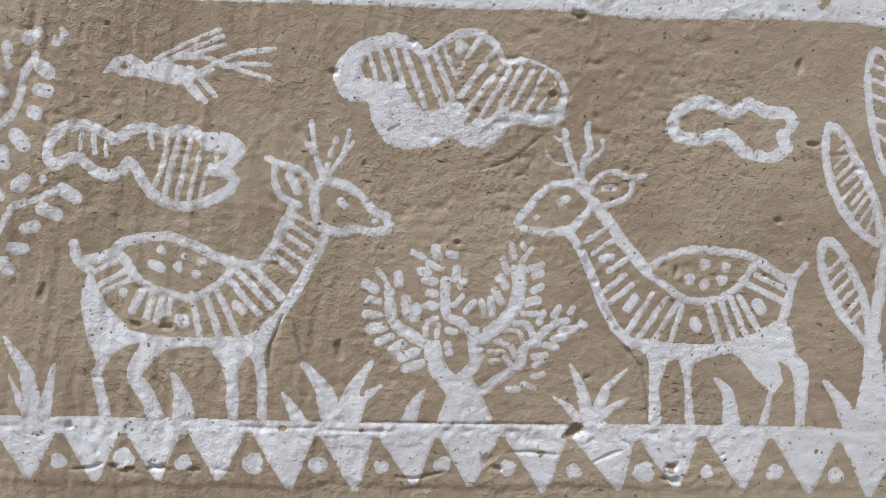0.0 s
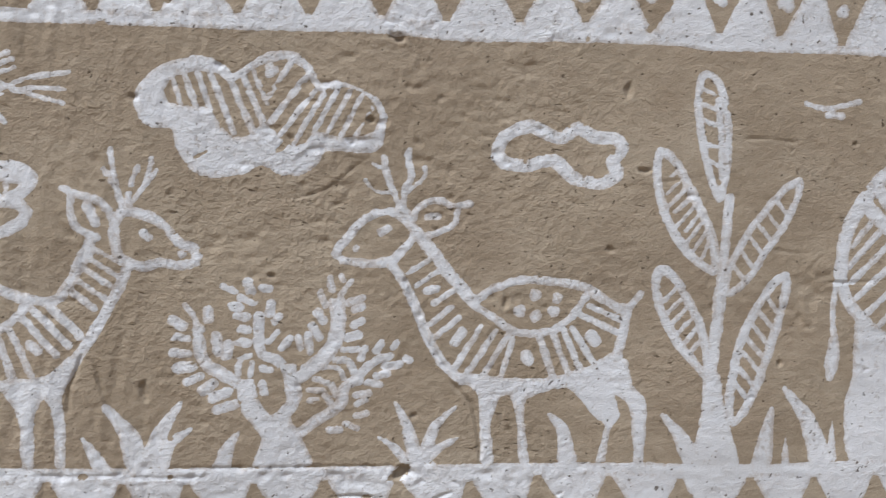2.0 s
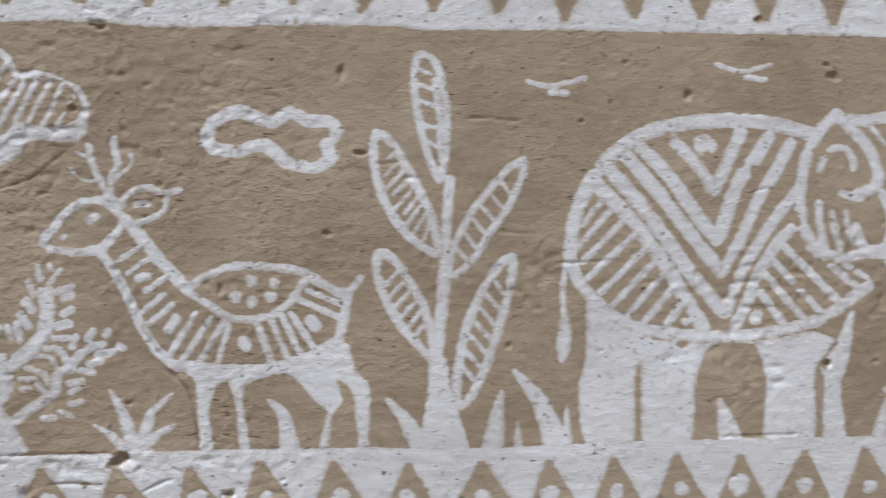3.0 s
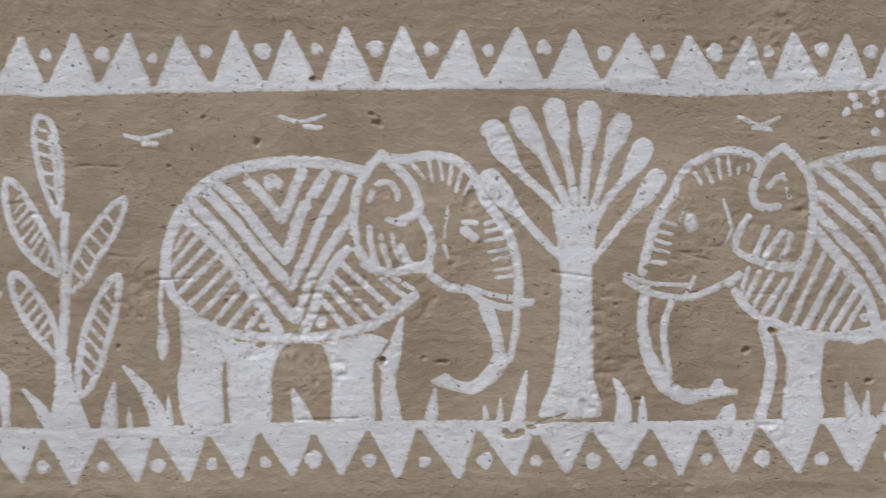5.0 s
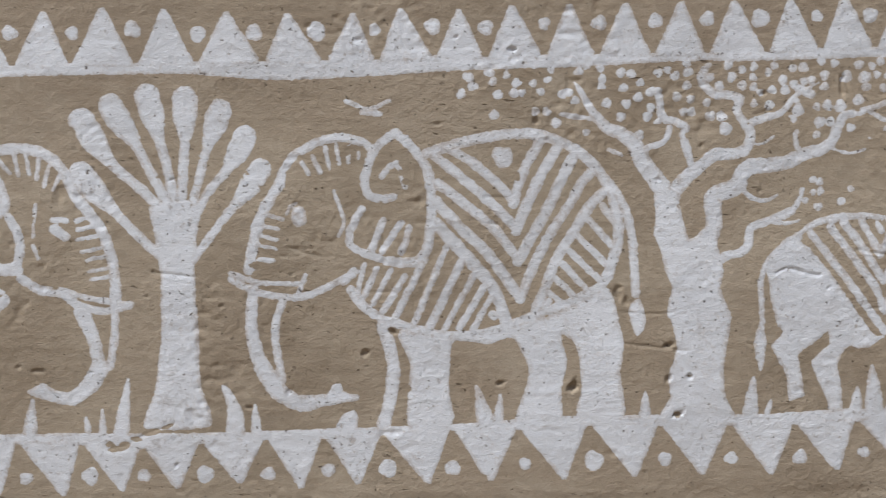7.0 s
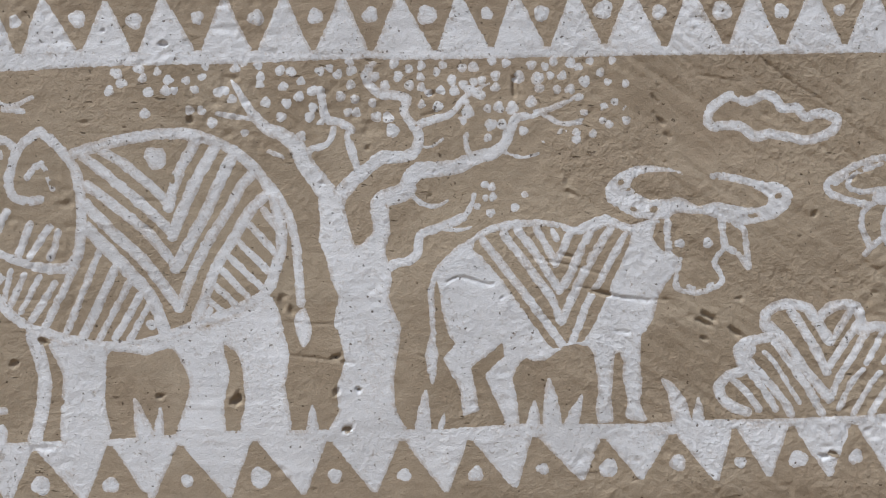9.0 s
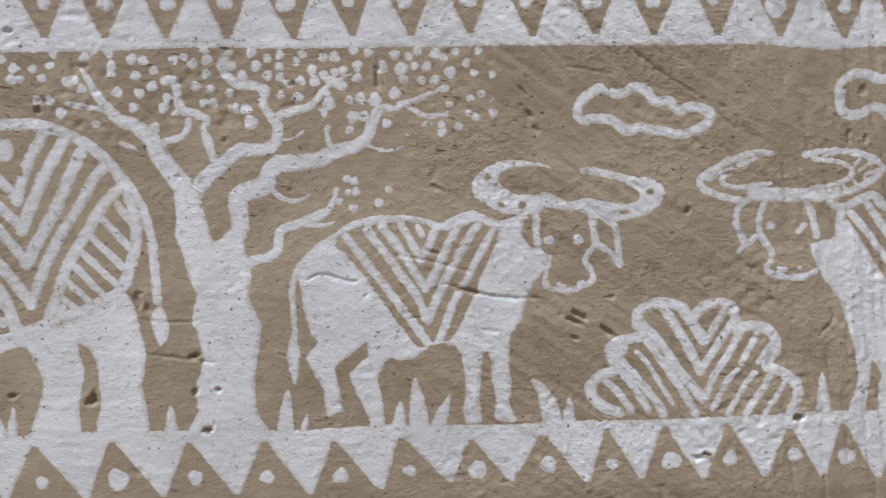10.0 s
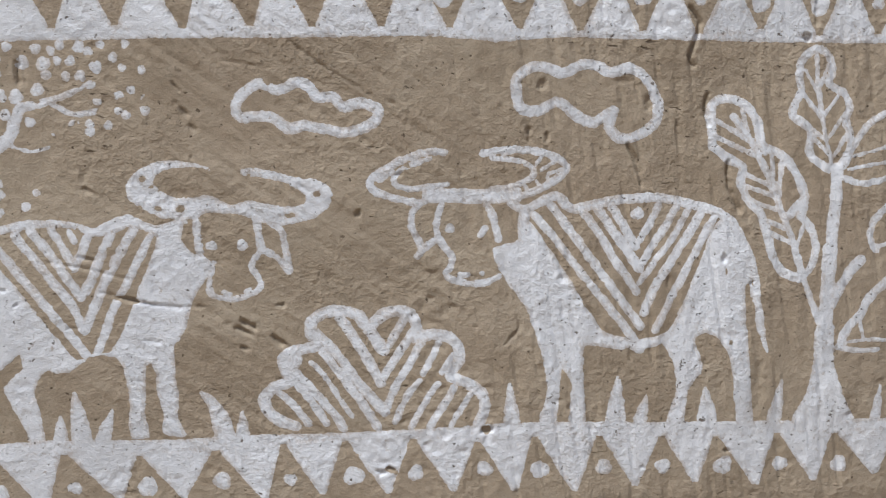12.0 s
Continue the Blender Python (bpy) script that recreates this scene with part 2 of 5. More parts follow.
def dent(u, v, wide, deep, tall=None, turn=0.0, lip=0.08):
    """A pit pressed into the mud, with a slight lip."""
    tall = tall or wide
    reach = 3 * max(wide, tall)
    i0, i1 = np.searchsorted(us, (u - reach, u + reach))
    j0, j1 = np.searchsorted(vs, (v - reach, v + reach))
    if i1 <= i0 or j1 <= j0:
        return
    a, b = U[j0:j1, i0:i1] - u, V[j0:j1, i0:i1] - v
    c, s = math.cos(radians(turn)), math.sin(radians(turn))
    r = np.hypot((a * c + b * s) / wide, (b * c - a * s) / tall)
    r = r * (1 + 0.45 * lattice(a + u, b + v, 0.008, 0.008, 31)) + 0.22 * lattice(a + u, b + v, 0.004, 0.004, 32)
    relief[j0:j1, i0:i1] += 0.7 * deep * (-soft(-r, -1.05, -0.5) + lip * np.exp(-((r - 1.5) / 0.3) ** 2))


for _ in range(50):
    dent(rng.uniform(LEFT, RIGHT), rng.uniform(LOW, HIGH), rng.uniform(0.004, 0.010), 0.0022, rng.uniform(0.0016, 0.0026), rng.uniform(-25, 12), 0.1)
for _ in range(130):
    size = 0.0020 + 0.0025 * rng.random() ** 3
    dent(rng.uniform(LEFT, RIGHT), rng.uniform(LOW, HIGH), size, 0.6 * size + 0.0010, size * rng.uniform(0.5, 1.1), rng.uniform(-30, 30))
dent(0.227, 1.637, 0.0104, 0.0090, 0.0064, -0)
dent(0.191, 1.528, 0.0048, 0.0060, 0.0048, -0)
dent(0.563, 1.473, 0.0104, 0.0060, 0.0040, -0)
dent(-0.107, 1.546, 0.0075, 0.0040, 0.0045, -0)
dent(-0.092, 1.167, 0.0053, 0.0050, 0.0150, 12)
dent(-0.488, 1.236, 0.0067, 0.0040, 0.0143, -10)
dent(0.242, 1.057, 0.0160, 0.0100, 0.0080, 35)
dent(0.386, 1.008, 0.0072, 0.0070, 0.0048, -0)
dent(0.387, 0.989, 0.0128, 0.0060, 0.0040, -0)
dent(-0.395, 1.002, 0.0090, 0.0060, 0.0045, -0)
dent(-0.371, 0.999, 0.0068, 0.0060, 0.0038, -0)
dent(-0.340, 1.001, 0.0105, 0.0060, 0.0045, 10)
dent(-0.285, 0.998, 0.0096, 0.0050, 0.0040, -0)
dent(0.117, 1.014, 0.0072, 0.0040, 0.0096, -0)
dent(0.133, 1.003, 0.0112, 0.0050, 0.0048, -0)
dent(-0.454, 1.057, 0.0070, 0.0060, 0.0042, -20)
dent(0.377, 1.288, 0.0040, 0.0040, 0.0112, -0)
dent(0.066, 1.321, 0.0053, 0.0050, 0.0037, -0)
dent(-0.365, 1.198, 0.0090, 0.0040, 0.0037, -0)
dent(-0.328, 1.195, 0.0120, 0.0050, 0.0037, -0)
dent(-0.417, 1.022, 0.0045, 0.0030, 0.0060, -0)
dent(0.540, 1.582, 0.0056, 0.0040, 0.0128, -8)
dent(0.262, 1.271, 0.0040, 0.0030, 0.0072, -0)
dent(0.770, 1.209, 0.0040, 0.0050, 0.0040, -0)
dent(1.021, 1.557, 0.0056, 0.0050, 0.0072, -0)
dent(0.929, 1.601, 0.0040, 0.0050, 0.0032, -0)
dent(0.519, 1.364, 0.0064, 0.0040, 0.0040, -0)
dent(0.667, 1.286, 0.0032, 0.0030, 0.0064, -0)
dent(1.226, 1.586, 0.0114, 0.0040, 0.0047, -30)
dent(1.217, 1.602, 0.0072, 0.0040, 0.0036, -0)
dent(0.868, 1.519, 0.0036, 0.0040, 0.0027, -0)
dent(1.228, 1.179, 0.0057, 0.0060, 0.0057, -0)
dent(1.329, 1.175, 0.0126, 0.0040, 0.0036, -0)
dent(1.666, 1.106, 0.0066, 0.0040, 0.0038, -0)
dent(1.855, 1.188, 0.0057, 0.0060, 0.0047, -0)
dent(2.069, 1.128, 0.0076, 0.0060, 0.0047, -0)
dent(2.186, 1.121, 0.0076, 0.0080, 0.0076, -0)
dent(1.900, 1.221, 0.0085, 0.0060, 0.0047, -25)
dent(1.761, 1.358, 0.0152, 0.0020, 0.0028, -6)
dent(1.742, 1.318, 0.0057, 0.0030, 0.0028, -0)
dent(1.732, 1.129, 0.0045, 0.0020, 0.0045, -0)
dent(1.629, 1.270, 0.0038, 0.0040, 0.0038, -0)
dent(1.983, 1.547, 0.0108, 0.0025, 0.0036, -0)
dent(2.101, 1.660, 0.0057, 0.0050, 0.0038, -0)
dent(1.118, 1.664, 0.0076, 0.0050, 0.0038, -0)
dent(1.299, 1.182, 0.0038, 0.0030, 0.0038, -0)
dent(2.137, 1.548, 0.0043, 0.0060, 0.0043, -0)
dent(2.340, 1.184, 0.0128, 0.0080, 0.0043, 6)
dent(2.355, 1.071, 0.0094, 0.0080, 0.0060, -0)
dent(2.374, 1.132, 0.0051, 0.0060, 0.0043, -0)
dent(2.338, 1.129, 0.0051, 0.0050, 0.0076, -0)
dent(2.188, 1.121, 0.0060, 0.0050, 0.0102, -0)
dent(2.262, 1.268, 0.0060, 0.0040, 0.0136, -0)
dent(2.275, 1.258, 0.0043, 0.0040, 0.0102, -0)
dent(2.622, 1.587, 0.0043, 0.0050, 0.0187, 4)
dent(2.916, 1.231, 0.0162, 0.0080, 0.0051, -33)
dent(2.961, 1.204, 0.0170, 0.0080, 0.0051, -33)
dent(2.908, 1.197, 0.0081, 0.0060, 0.0045, -20)
dent(2.962, 1.257, 0.0072, 0.0040, 0.0045, -0)
dent(3.078, 1.384, 0.0043, 0.0040, 0.0051, -0)
dent(2.833, 1.567, 0.0032, 0.0050, 0.0112, 40)
dent(2.843, 1.532, 0.0034, 0.0050, 0.0136, 45)
dent(2.854, 1.509, 0.0034, 0.0040, 0.0085, 45)
dent(3.004, 1.422, 0.0045, 0.0030, 0.0144, 50)
dent(2.706, 1.426, 0.0043, 0.0040, 0.0136, 55)
dent(2.070, 1.131, 0.0085, 0.0040, 0.0043, -0)
dent(2.752, 1.271, 0.0187, 0.0040, 0.0043, -12)
dent(2.701, 1.330, 0.0119, 0.0040, 0.0034, -15)
dent(2.498, 1.581, 0.0051, 0.0050, 0.0043, -0)
dent(3.098, 1.005, 0.0090, 0.0060, 0.0045, -15)
dent(3.136, 1.437, 0.0056, 0.0030, 0.0040, 30)
dent(3.079, 1.386, 0.0032, 0.0030, 0.0048, -0)
dent(3.719, 1.615, 0.0056, 0.0060, 0.0048, -0)
dent(3.320, 1.489, 0.0032, 0.0050, 0.0096, -0)
dent(3.346, 1.485, 0.0032, 0.0050, 0.0080, -0)
dent(3.600, 1.308, 0.0040, 0.0050, 0.0096, -0)
dent(3.111, 1.010, 0.0085, 0.0060, 0.0043, -20)
dent(3.609, 1.019, 0.0060, 0.0060, 0.0043, -0)
dent(3.254, 1.063, 0.0080, 0.0070, 0.0064, -0)
dent(3.573, 1.155, 0.0043, 0.0030, 0.0085, -0)
dent(2.909, 1.222, 0.0160, 0.0080, 0.0048, -33)
dent(3.518, 1.273, 0.0040, 0.0030, 0.0096, -0)
dent(3.492, 1.531, 0.0064, 0.0040, 0.0128, -0)
dent(3.341, 1.557, 0.0075, 0.0040, 0.0090, 40)


def crack(wide, deep, *points):
    """A split in the daub along a wandering line; millimetres."""
    line = curve(points)
    if len(line) == 2:
        line = line[0] + (line[1] - line[0]) * np.linspace(0, 1, 9)[:, None]
    ends = np.sin(np.linspace(0.12, 0.88, len(line)) * math.pi)
    (i0, i1, j0, j1), inside = ribbon(line, wide / 2 * (0.5 + 0.6 * ends) + 2)
    u, v = U[j0:j1, i0:i1], V[j0:j1, i0:i1]
    inside = inside + 0.8 * lattice(u, v, 0.007, 0.007, 33)
    relief[j0:j1, i0:i1] -= deep / 1000 * soft(inside, 0.2, 2 + wide / 2)


# the worn lip under the lower border, where the plaster steps back
lip_line = 0.982 + 0.004 * lattice(U, V * 0, 0.05, 1.0, 41) + 0.003 * lattice(U, V * 0, 0.013, 1.0, 42)
relief -= 0.0020 * soft(lip_line - V, -0.001, 0.012) * soft(-U, -0.85, -0.35)
relief -= 0.0022 * soft(0.955 + 0.006 * lattice(U, V * 0, 0.11, 1.0, 43) - V, 0, 0.03)
crack(6.0, 7.0, 3548, 1660, 3563, 1639, 3558, 1617, 3550, 1591, 3557, 1580)
crack(5.0, 6.0, 3460, 1472, 3475, 1444, 3481, 1412)
crack(6.0, 7.0, 3577, 1540, 3574, 1521, 3579, 1497)
crack(6.0, 7.0, 3606, 1445, 3608, 1409, 3624, 1372)
crack(4.5, 4.0, 3730, 1665, 3732, 1634)
crack(3.2, 3.0, 3388, 1261, 3408, 1234, 3421, 1210)
crack(3.2, 2.5, 3532, 1502, 3537, 1463)
crack(3.2, 2.5, 3632, 1574, 3640, 1543)
crack(3.2, 2.5, 3283, 1190, 3304, 1214, 3300, 1231)
crack(2.8, 0.9, 1436, 1046, 1462, 1049, 1484, 1061, 1509, 1072, 1543, 1082)
crack(2.4, 1.6, 1527, 1327, 1592, 1318)
crack(2.4, 1.6, 836, 1323, 901, 1326)
crack(2.8, 1.6, 1070, 1076, 1183, 1078)
crack(2.4, 2.0, 2268, 1189, 2369, 1173)
crack(2.4, 1.6, 2713, 1283, 2799, 1259, 2825, 1256)
crack(2.4, 1.8, 2645, 1327, 2696, 1317, 2756, 1299)
crack(2.4, 1.5, 2900, 1599, 2968, 1586)
crack(2.4, 2.2, 2993, 1623, 3036, 1589, 3104, 1546)
crack(3.0, 1.4, -58, 1068, 227, 1066, 243, 1058)
crack(2.4, 1.5, 95, 1422, 134, 1435, 179, 1471)
crack(4.0, 3.2, -154, 1207, -138, 1152, -121, 1113)
crack(4.0, 3.2, 302, 1184, 337, 1145, 348, 1080)
crack(4.0, 3.2, -169, 1214, -184, 1175, -187, 1143)
crack(4.0, 3.2, 241, 1318, 267, 1247, 298, 1200)
crack(4, 2.6, -449, 997, -425, 999, -411, 1005)
crack(4, 3, -395, 997, -378, 994, -361, 993)
crack(4, 2.6, -348, 1006, -334, 1000, -318, 998)
crack(3, 2, -267, 999, -250, 998, -233, 996)
crack(3, 1.6, -224, 1059, -167, 1058, -120, 1060)
crack(3, 1.6, -109, 1056, -58, 1055, -11, 1056)
crack(4, 2.6, -9, 990, 18, 987, 57, 997)
crack(3, 2.4, 148, 1026, 180, 1027, 217, 1023)
crack(3, 2, 274, 1015, 294, 1025, 311, 1030)
crack(4, 3, 375, 1000, 382, 988, 397, 984)
crack(3, 2, -421, 1125, -410, 1122)
crack(3, 2, -342, 1125, -327, 1110, -321, 1102)
crack(4, 2.4, 2513, 1294, 2533, 1302, 2559, 1294, 2583, 1289)
crack(3, 2, 2772, 1266, 2814, 1260, 2856, 1258)
crack(3, 1.8, 2663, 1233, 2680, 1233)
crack(3, 1.8, 2771, 1212, 2792, 1209)
crack(2.6, 1.8, 1741, 1360, 1769, 1350, 1782, 1348)
crack(2.4, 1.5, 1864, 1285, 1905, 1283)
crack(2.4, 1.5, 2054, 1431, 2090, 1427)
crack(2.6, 1.8, 2062, 1390, 2076, 1384)
crack(2.4, 1.4, 710, 1522, 738, 1522, 782, 1518)
crack(2.4, 1.4, 756, 1368, 780, 1365, 796, 1364)
crack(2.4, 1.4, 586, 1458, 615, 1461)
crack(2.4, 1.4, 2265, 1240, 2306, 1235, 2347, 1236)
crack(2.4, 1.4, 2482, 1591, 2500, 1581, 2513, 1579)
crack(2.4, 1.6, 2482, 1547, 2508, 1553)
crack(3, 2.2, 2623, 1613, 2630, 1591, 2632, 1574)

# ---- paint: strokes are laid on the same grid ----
EDGE = 0.7 * lattice(U, V, 0.011, 0.011, 51) + 0.9 * lattice(U, V, 0.0058, 0.0058, 52) + 0.8 * lattice(U, V, 0.0031, 0.0031, 56)
WORN = lattice(U, V, 0.021, 0.017, 53) + 0.8 * lattice(U, V, 0.008, 0.007, 54) + 0.5 * lattice(U, V, 0.3, 0.3, 55)
WORN = np.clip((WORN - 1.25) * 14, 0, 9)
painted = np.full(U.shape, -50.0, np.float32)
figures, chips = [], []


def figure(name, label, category, group=""):
    figures.append(dict(name=name, label=label, category=category, group=group, pieces=[]))
    piece(name)


def piece(name, each=False):
    """What follows goes into a piece of this name, or each stroke into a piece of its own."""
    figures[-1]["now"], figures[-1]["each"] = name, each
    figures[-1]["pieces"].append([name, []])


def lay(where, field, cut=False):
    now = figures[-1]
    if now["each"] and now["pieces"][-1][1]:
        now["pieces"].append([now["now"], []])
    now["pieces"][-1][1].append((where, field, cut))


def stroke(width, *points):
    line = curve(points)
    if len(line) == 2:
        line = line[0] + (line[1] - line[0]) * np.linspace(0, 1, 5)[:, None]
    lay(*ribbon(line, width / 2 * (1 + 0.04 * np.sin(np.arange(len(line)) * 0.9 + line[0, 0]))))


def ring(width, *points):
    line = curve(points, True)
    lay(*ribbon(line, width / 2 * (1 + 0.05 * np.sin(np.arange(len(line)) * 0.4 + line[0, 0]))))


def blade(width, *points):
    line = curve(points)
    if len(line) == 2:
        line = line[0] + (line[1] - line[0]) * np.linspace(0, 1, 5)[:, None]
    lay(*ribbon(line, width / 2 * (1 - np.linspace(0, 1, len(line)) ** 1.6 * 0.82)))


def club(width, *points):
    line = curve(points)
    along = np.linspace(0, 1, len(line))
    lay(*ribbon(line, width / 2 * (0.40 + 0.60 * (1 - soft(along, 0.12, 0.45)))))


def area(points):
    line = curve(points, True, 0.3)
    i0, i1, j0, j1 = where = box(line, 0.008)
    x, z = U[j0:j1, i0:i1] * 1000, V[j0:j1, i0:i1] * 1000
    near, inside = np.full(x.shape, 1e9), np.zeros(x.shape, bool)
    for a, b in zip(line, line[1:]):
        d = b - a
        t = np.clip(((x - a[0]) * d[0] + (z - a[1]) * d[1]) / max(d @ d, 1e-9), 0, 1)
        near = np.minimum(near, (x - a[0] - t * d[0]) ** 2 + (z - a[1] - t * d[1]) ** 2)
        if a[1] != b[1]:
            inside ^= ((a[1] > z) != (b[1] > z)) & (x < a[0] + d[0] * (z - a[1]) / d[1])
    near = np.sqrt(near)
    return where, np.where(inside, near, -near)


def fill(*points):
    lay(*area(points))


def bare(*points):
    lay(*area(points), True)


def daubs(radius, *points):
    for x, z in zip(points[::2], points[1::2]):
        grow = 1 + 0.16 * math.sin(x * 1.7 + z)
        a = (x * 7 + z * 13) % 6.28
        corner = [(x + 0.34 * radius * math.cos(a + k), z + 0.34 * radius * math.sin(a + k)) for k in (0, 2.3, 4.0)]
        lay(*ribbon(np.array(corner), np.array((0.74, 0.82, 0.70)) * radius * grow))


def chip(x, z, wide, tall=None, turn=0.0):
    chips.append((x / 1000, z / 1000, wide / 1000, (tall or wide) / 1000, turn))

LOWER_NOTCHES = [(-558, 1052), (-468, 1049), (-384, 1050), (-301, 1054), (-213, 1052), (-120, 1048), (-38, 1047), (48, 1048), (139, 1050), (236, 1049), (333, 1047), (427, 1055), (527, 1053), (630, 1047), (733, 1048), (827, 1047), (920, 1050), (1010, 1052), (1104, 1051), (1199, 1056), (1288, 1057), (1392, 1053), (1491, 1045)]
LOWER_NOTCHES += [(1585, 1050), (1689, 1053), (1782, 1051), (1877, 1053), (1990, 1057), (2097, 1054), (2211, 1058), (2326, 1053), (2438, 1050), (2543, 1049), (2644, 1051), (2750, 1045), (2859, 1048), (2957, 1054), (3046, 1055), (3145, 1055), (3240, 1048), (3323, 1053), (3419, 1050), (3511, 1046), (3592, 1043), (3685, 1044), (3771, 1041), (3870, 1040)]
LOWER_TIPS = [(-509, 982), (-420, 979), (-334, 982), (-254, 983), (-156, 971), (-66, 968), (17, 977), (96, 975), (201, 968), (310, 971), (394, 975), (492, 975), (591, 969), (681, 966), (793, 968), (883, 969), (973, 973), (1066, 976), (1151, 977), (1250, 971), (1357, 968), (1454, 975), (1544, 976)]
LOWER_TIPS += [(1644, 980), (1742, 970), (1835, 973), (1948, 970), (2049, 967), (2169, 970), (2284, 970), (2394, 969), (2506, 966), (2612, 970), (2719, 977), (2810, 977), (2928, 972), (3012, 975), (3107, 973), (3203, 972), (3294, 968), (3383, 964), (3474, 968), (3563, 972), (3655, 964), (3743, 967), (3838, 972)]
LOWER_DOTS = [(-468, 1008), (-381, 1013), (-300, 1008), (-207, 1007), (-117, 1006), (-29, 1004), (57, 1008), (149, 1004), (244, 999), (344, 1000), (437, 1001), (536, 1002), (629, 997), (735, 996), (831, 997), (926, 1000), (1019, 1001), (1103, 1004), (1200, 1002), (1297, 999), (1402, 1000), (1491, 999), (1590, 1000)]
LOWER_DOTS += [(1690, 996), (1787, 997), (1884, 997), (1988, 994), (2106, 998), (2218, 1000), (2333, 998), (2440, 996), (2552, 994), (2656, 999), (2760, 996), (2867, 1001), (2966, 1000), (3057, 1001), (3149, 1002), (3250, 1004), (3332, 999), (3427, 999), (3514, 998), (3605, 997), (3693, 994), (3781, 990), (3876, 989)]
LOWER_EDGE = [(-573, 1071), (-395, 1070), (-244, 1069), (-58, 1068), (147, 1067), (389, 1070), (572, 1070), (616, 1068), (766, 1066), (965, 1072), (1164, 1073), (1363, 1073), (1561, 1068), (1677, 1066), (1812, 1067), (1993, 1066), (2175, 1073), (2357, 1070), (2493, 1067), (2630, 1071), (2795, 1066), (2892, 1068), (3039, 1067), (3203, 1070), (3302, 1074), (3453, 1069), (3621, 1064), (3749, 1061), (3912, 1059)]
UPPER_NOTCHES = [(-240, 1648), (-159, 1650), (-80, 1652), (21, 1654), (110, 1658), (204, 1662), (289, 1660), (388, 1664), (477, 1668), (571, 1664), (664, 1662), (752, 1663), (845, 1654), (943, 1660), (1036, 1661), (1129, 1660), (1226, 1656), (1319, 1658), (1411, 1658), (1513, 1655), (1608, 1654), (1713, 1652), (1810, 1649)]
UPPER_NOTCHES += [(1891, 1647), (1981, 1651), (2061, 1647), (2153, 1648), (2236, 1646), (2323, 1644), (2409, 1644), (2504, 1644), (2589, 1646), (2674, 1645), (2759, 1646), (2850, 1641), (2942, 1642), (3026, 1639), (3120, 1637), (3213, 1634), (3310, 1632), (3395, 1628), (3483, 1626), (3563, 1622), (3651, 1627), (3735, 1617), (3820, 1616), (3910, 1614)]
UPPER_TIPS = [(-280, 1716), (-200, 1718), (-118, 1724), (-32, 1726), (62, 1731), (155, 1733), (246, 1735), (336, 1736), (431, 1740), (523, 1740), (623, 1742), (713, 1745), (805, 1745), (891, 1740), (986, 1746), (1079, 1745), (1174, 1750), (1271, 1749), (1373, 1741), (1465, 1744), (1562, 1738), (1659, 1730), (1754, 1724)]
UPPER_TIPS += [(1856, 1722), (1930, 1727), (2021, 1723), (2103, 1726), (2193, 1726), (2281, 1726), (2368, 1725), (2452, 1724), (2541, 1725), (2625, 1727), (2714, 1727), (2799, 1726), (2887, 1724), (2979, 1721), (3071, 1721), (3160, 1722), (3257, 1719), (3350, 1705), (3440, 1704), (3522, 1700), (3605, 1699), (3689, 1700), (3775, 1696), (3861, 1695)]
UPPER_DOTS = [(-80, 1692), (21, 1697), (109, 1699), (203, 1703), (288, 1703), (383, 1707), (474, 1710), (566, 1711), (664, 1709), (760, 1709), (845, 1703), (936, 1713), (1033, 1713), (1125, 1713), (1225, 1713), (1320, 1708), (1416, 1705), (1511, 1708), (1612, 1697), (1702, 1695), (1798, 1694), (1889, 1695)]
UPPER_DOTS += [(1979, 1697), (2063, 1693), (2153, 1697), (2239, 1696), (2327, 1696), (2410, 1697), (2493, 1696), (2583, 1696), (2665, 1696), (2758, 1698), (2841, 1693), (2935, 1691), (3024, 1688), (3112, 1689), (3206, 1677), (3311, 1678), (3395, 1676), (3483, 1674), (3562, 1671), (3650, 1663), (3734, 1660), (3819, 1661)]
UPPER_EDGE = [(-273, 1631), (-138, 1634), (36, 1635), (179, 1640), (318, 1636), (438, 1641), (591, 1644), (663, 1639), (830, 1643), (1075, 1643), (1270, 1642), (1465, 1640), (1591, 1637), (1711, 1624), (1798, 1622), (1885, 1624), (2017, 1628), (2192, 1629), (2367, 1632), (2491, 1630), (2624, 1630), (2833, 1629), (3001, 1626), (3171, 1625), (3278, 1616), (3373, 1621), (3531, 1615), (3691, 1609), (3886, 1604)]

def border(name, label, edge, notches, tips, dots, up):
    figure(name, label, "painted border")
    piece("band")
    line = curve([c for p in edge for c in p])
    line = line[np.argsort(line[:, 0])]
    where = (0, len(us), *np.searchsorted(vs, (line[:, 1].min() / 1000 - 0.07, line[:, 1].max() / 1000 + 0.07)))
    x, z = U[where[2]:where[3]] * 1000, V[where[2]:where[3]] * 1000
    first = np.interp(x, line[:, 0], line[:, 1])
    near_x, near_z = zip(*notches)
    second = np.interp(x, near_x, near_z)
    lay(where, np.minimum((z - first) * up, (second - z) * up + 1.5))
    piece("triangle", True)
    for a, b in zip(notches, notches[1:]):
        for tip in tips:
            if a[0] < tip[0] < b[0]:
                base_a, base_b = (a[0] + 2, a[1] - 6 * up), (b[0] - 2, b[1] - 6 * up)
                corners = np.array([base_a, (a[0] + 3, a[1]), (tip[0] - 4, tip[1]), (tip[0] + 4, tip[1]), (b[0] - 3, b[1]), base_b], float)
                lay(*area_sharp(corners))
    piece("dot", True)
    for n, (x, z) in enumerate(dots):
        daubs(12 + 2 * math.sin(n * 2.3), x, z)


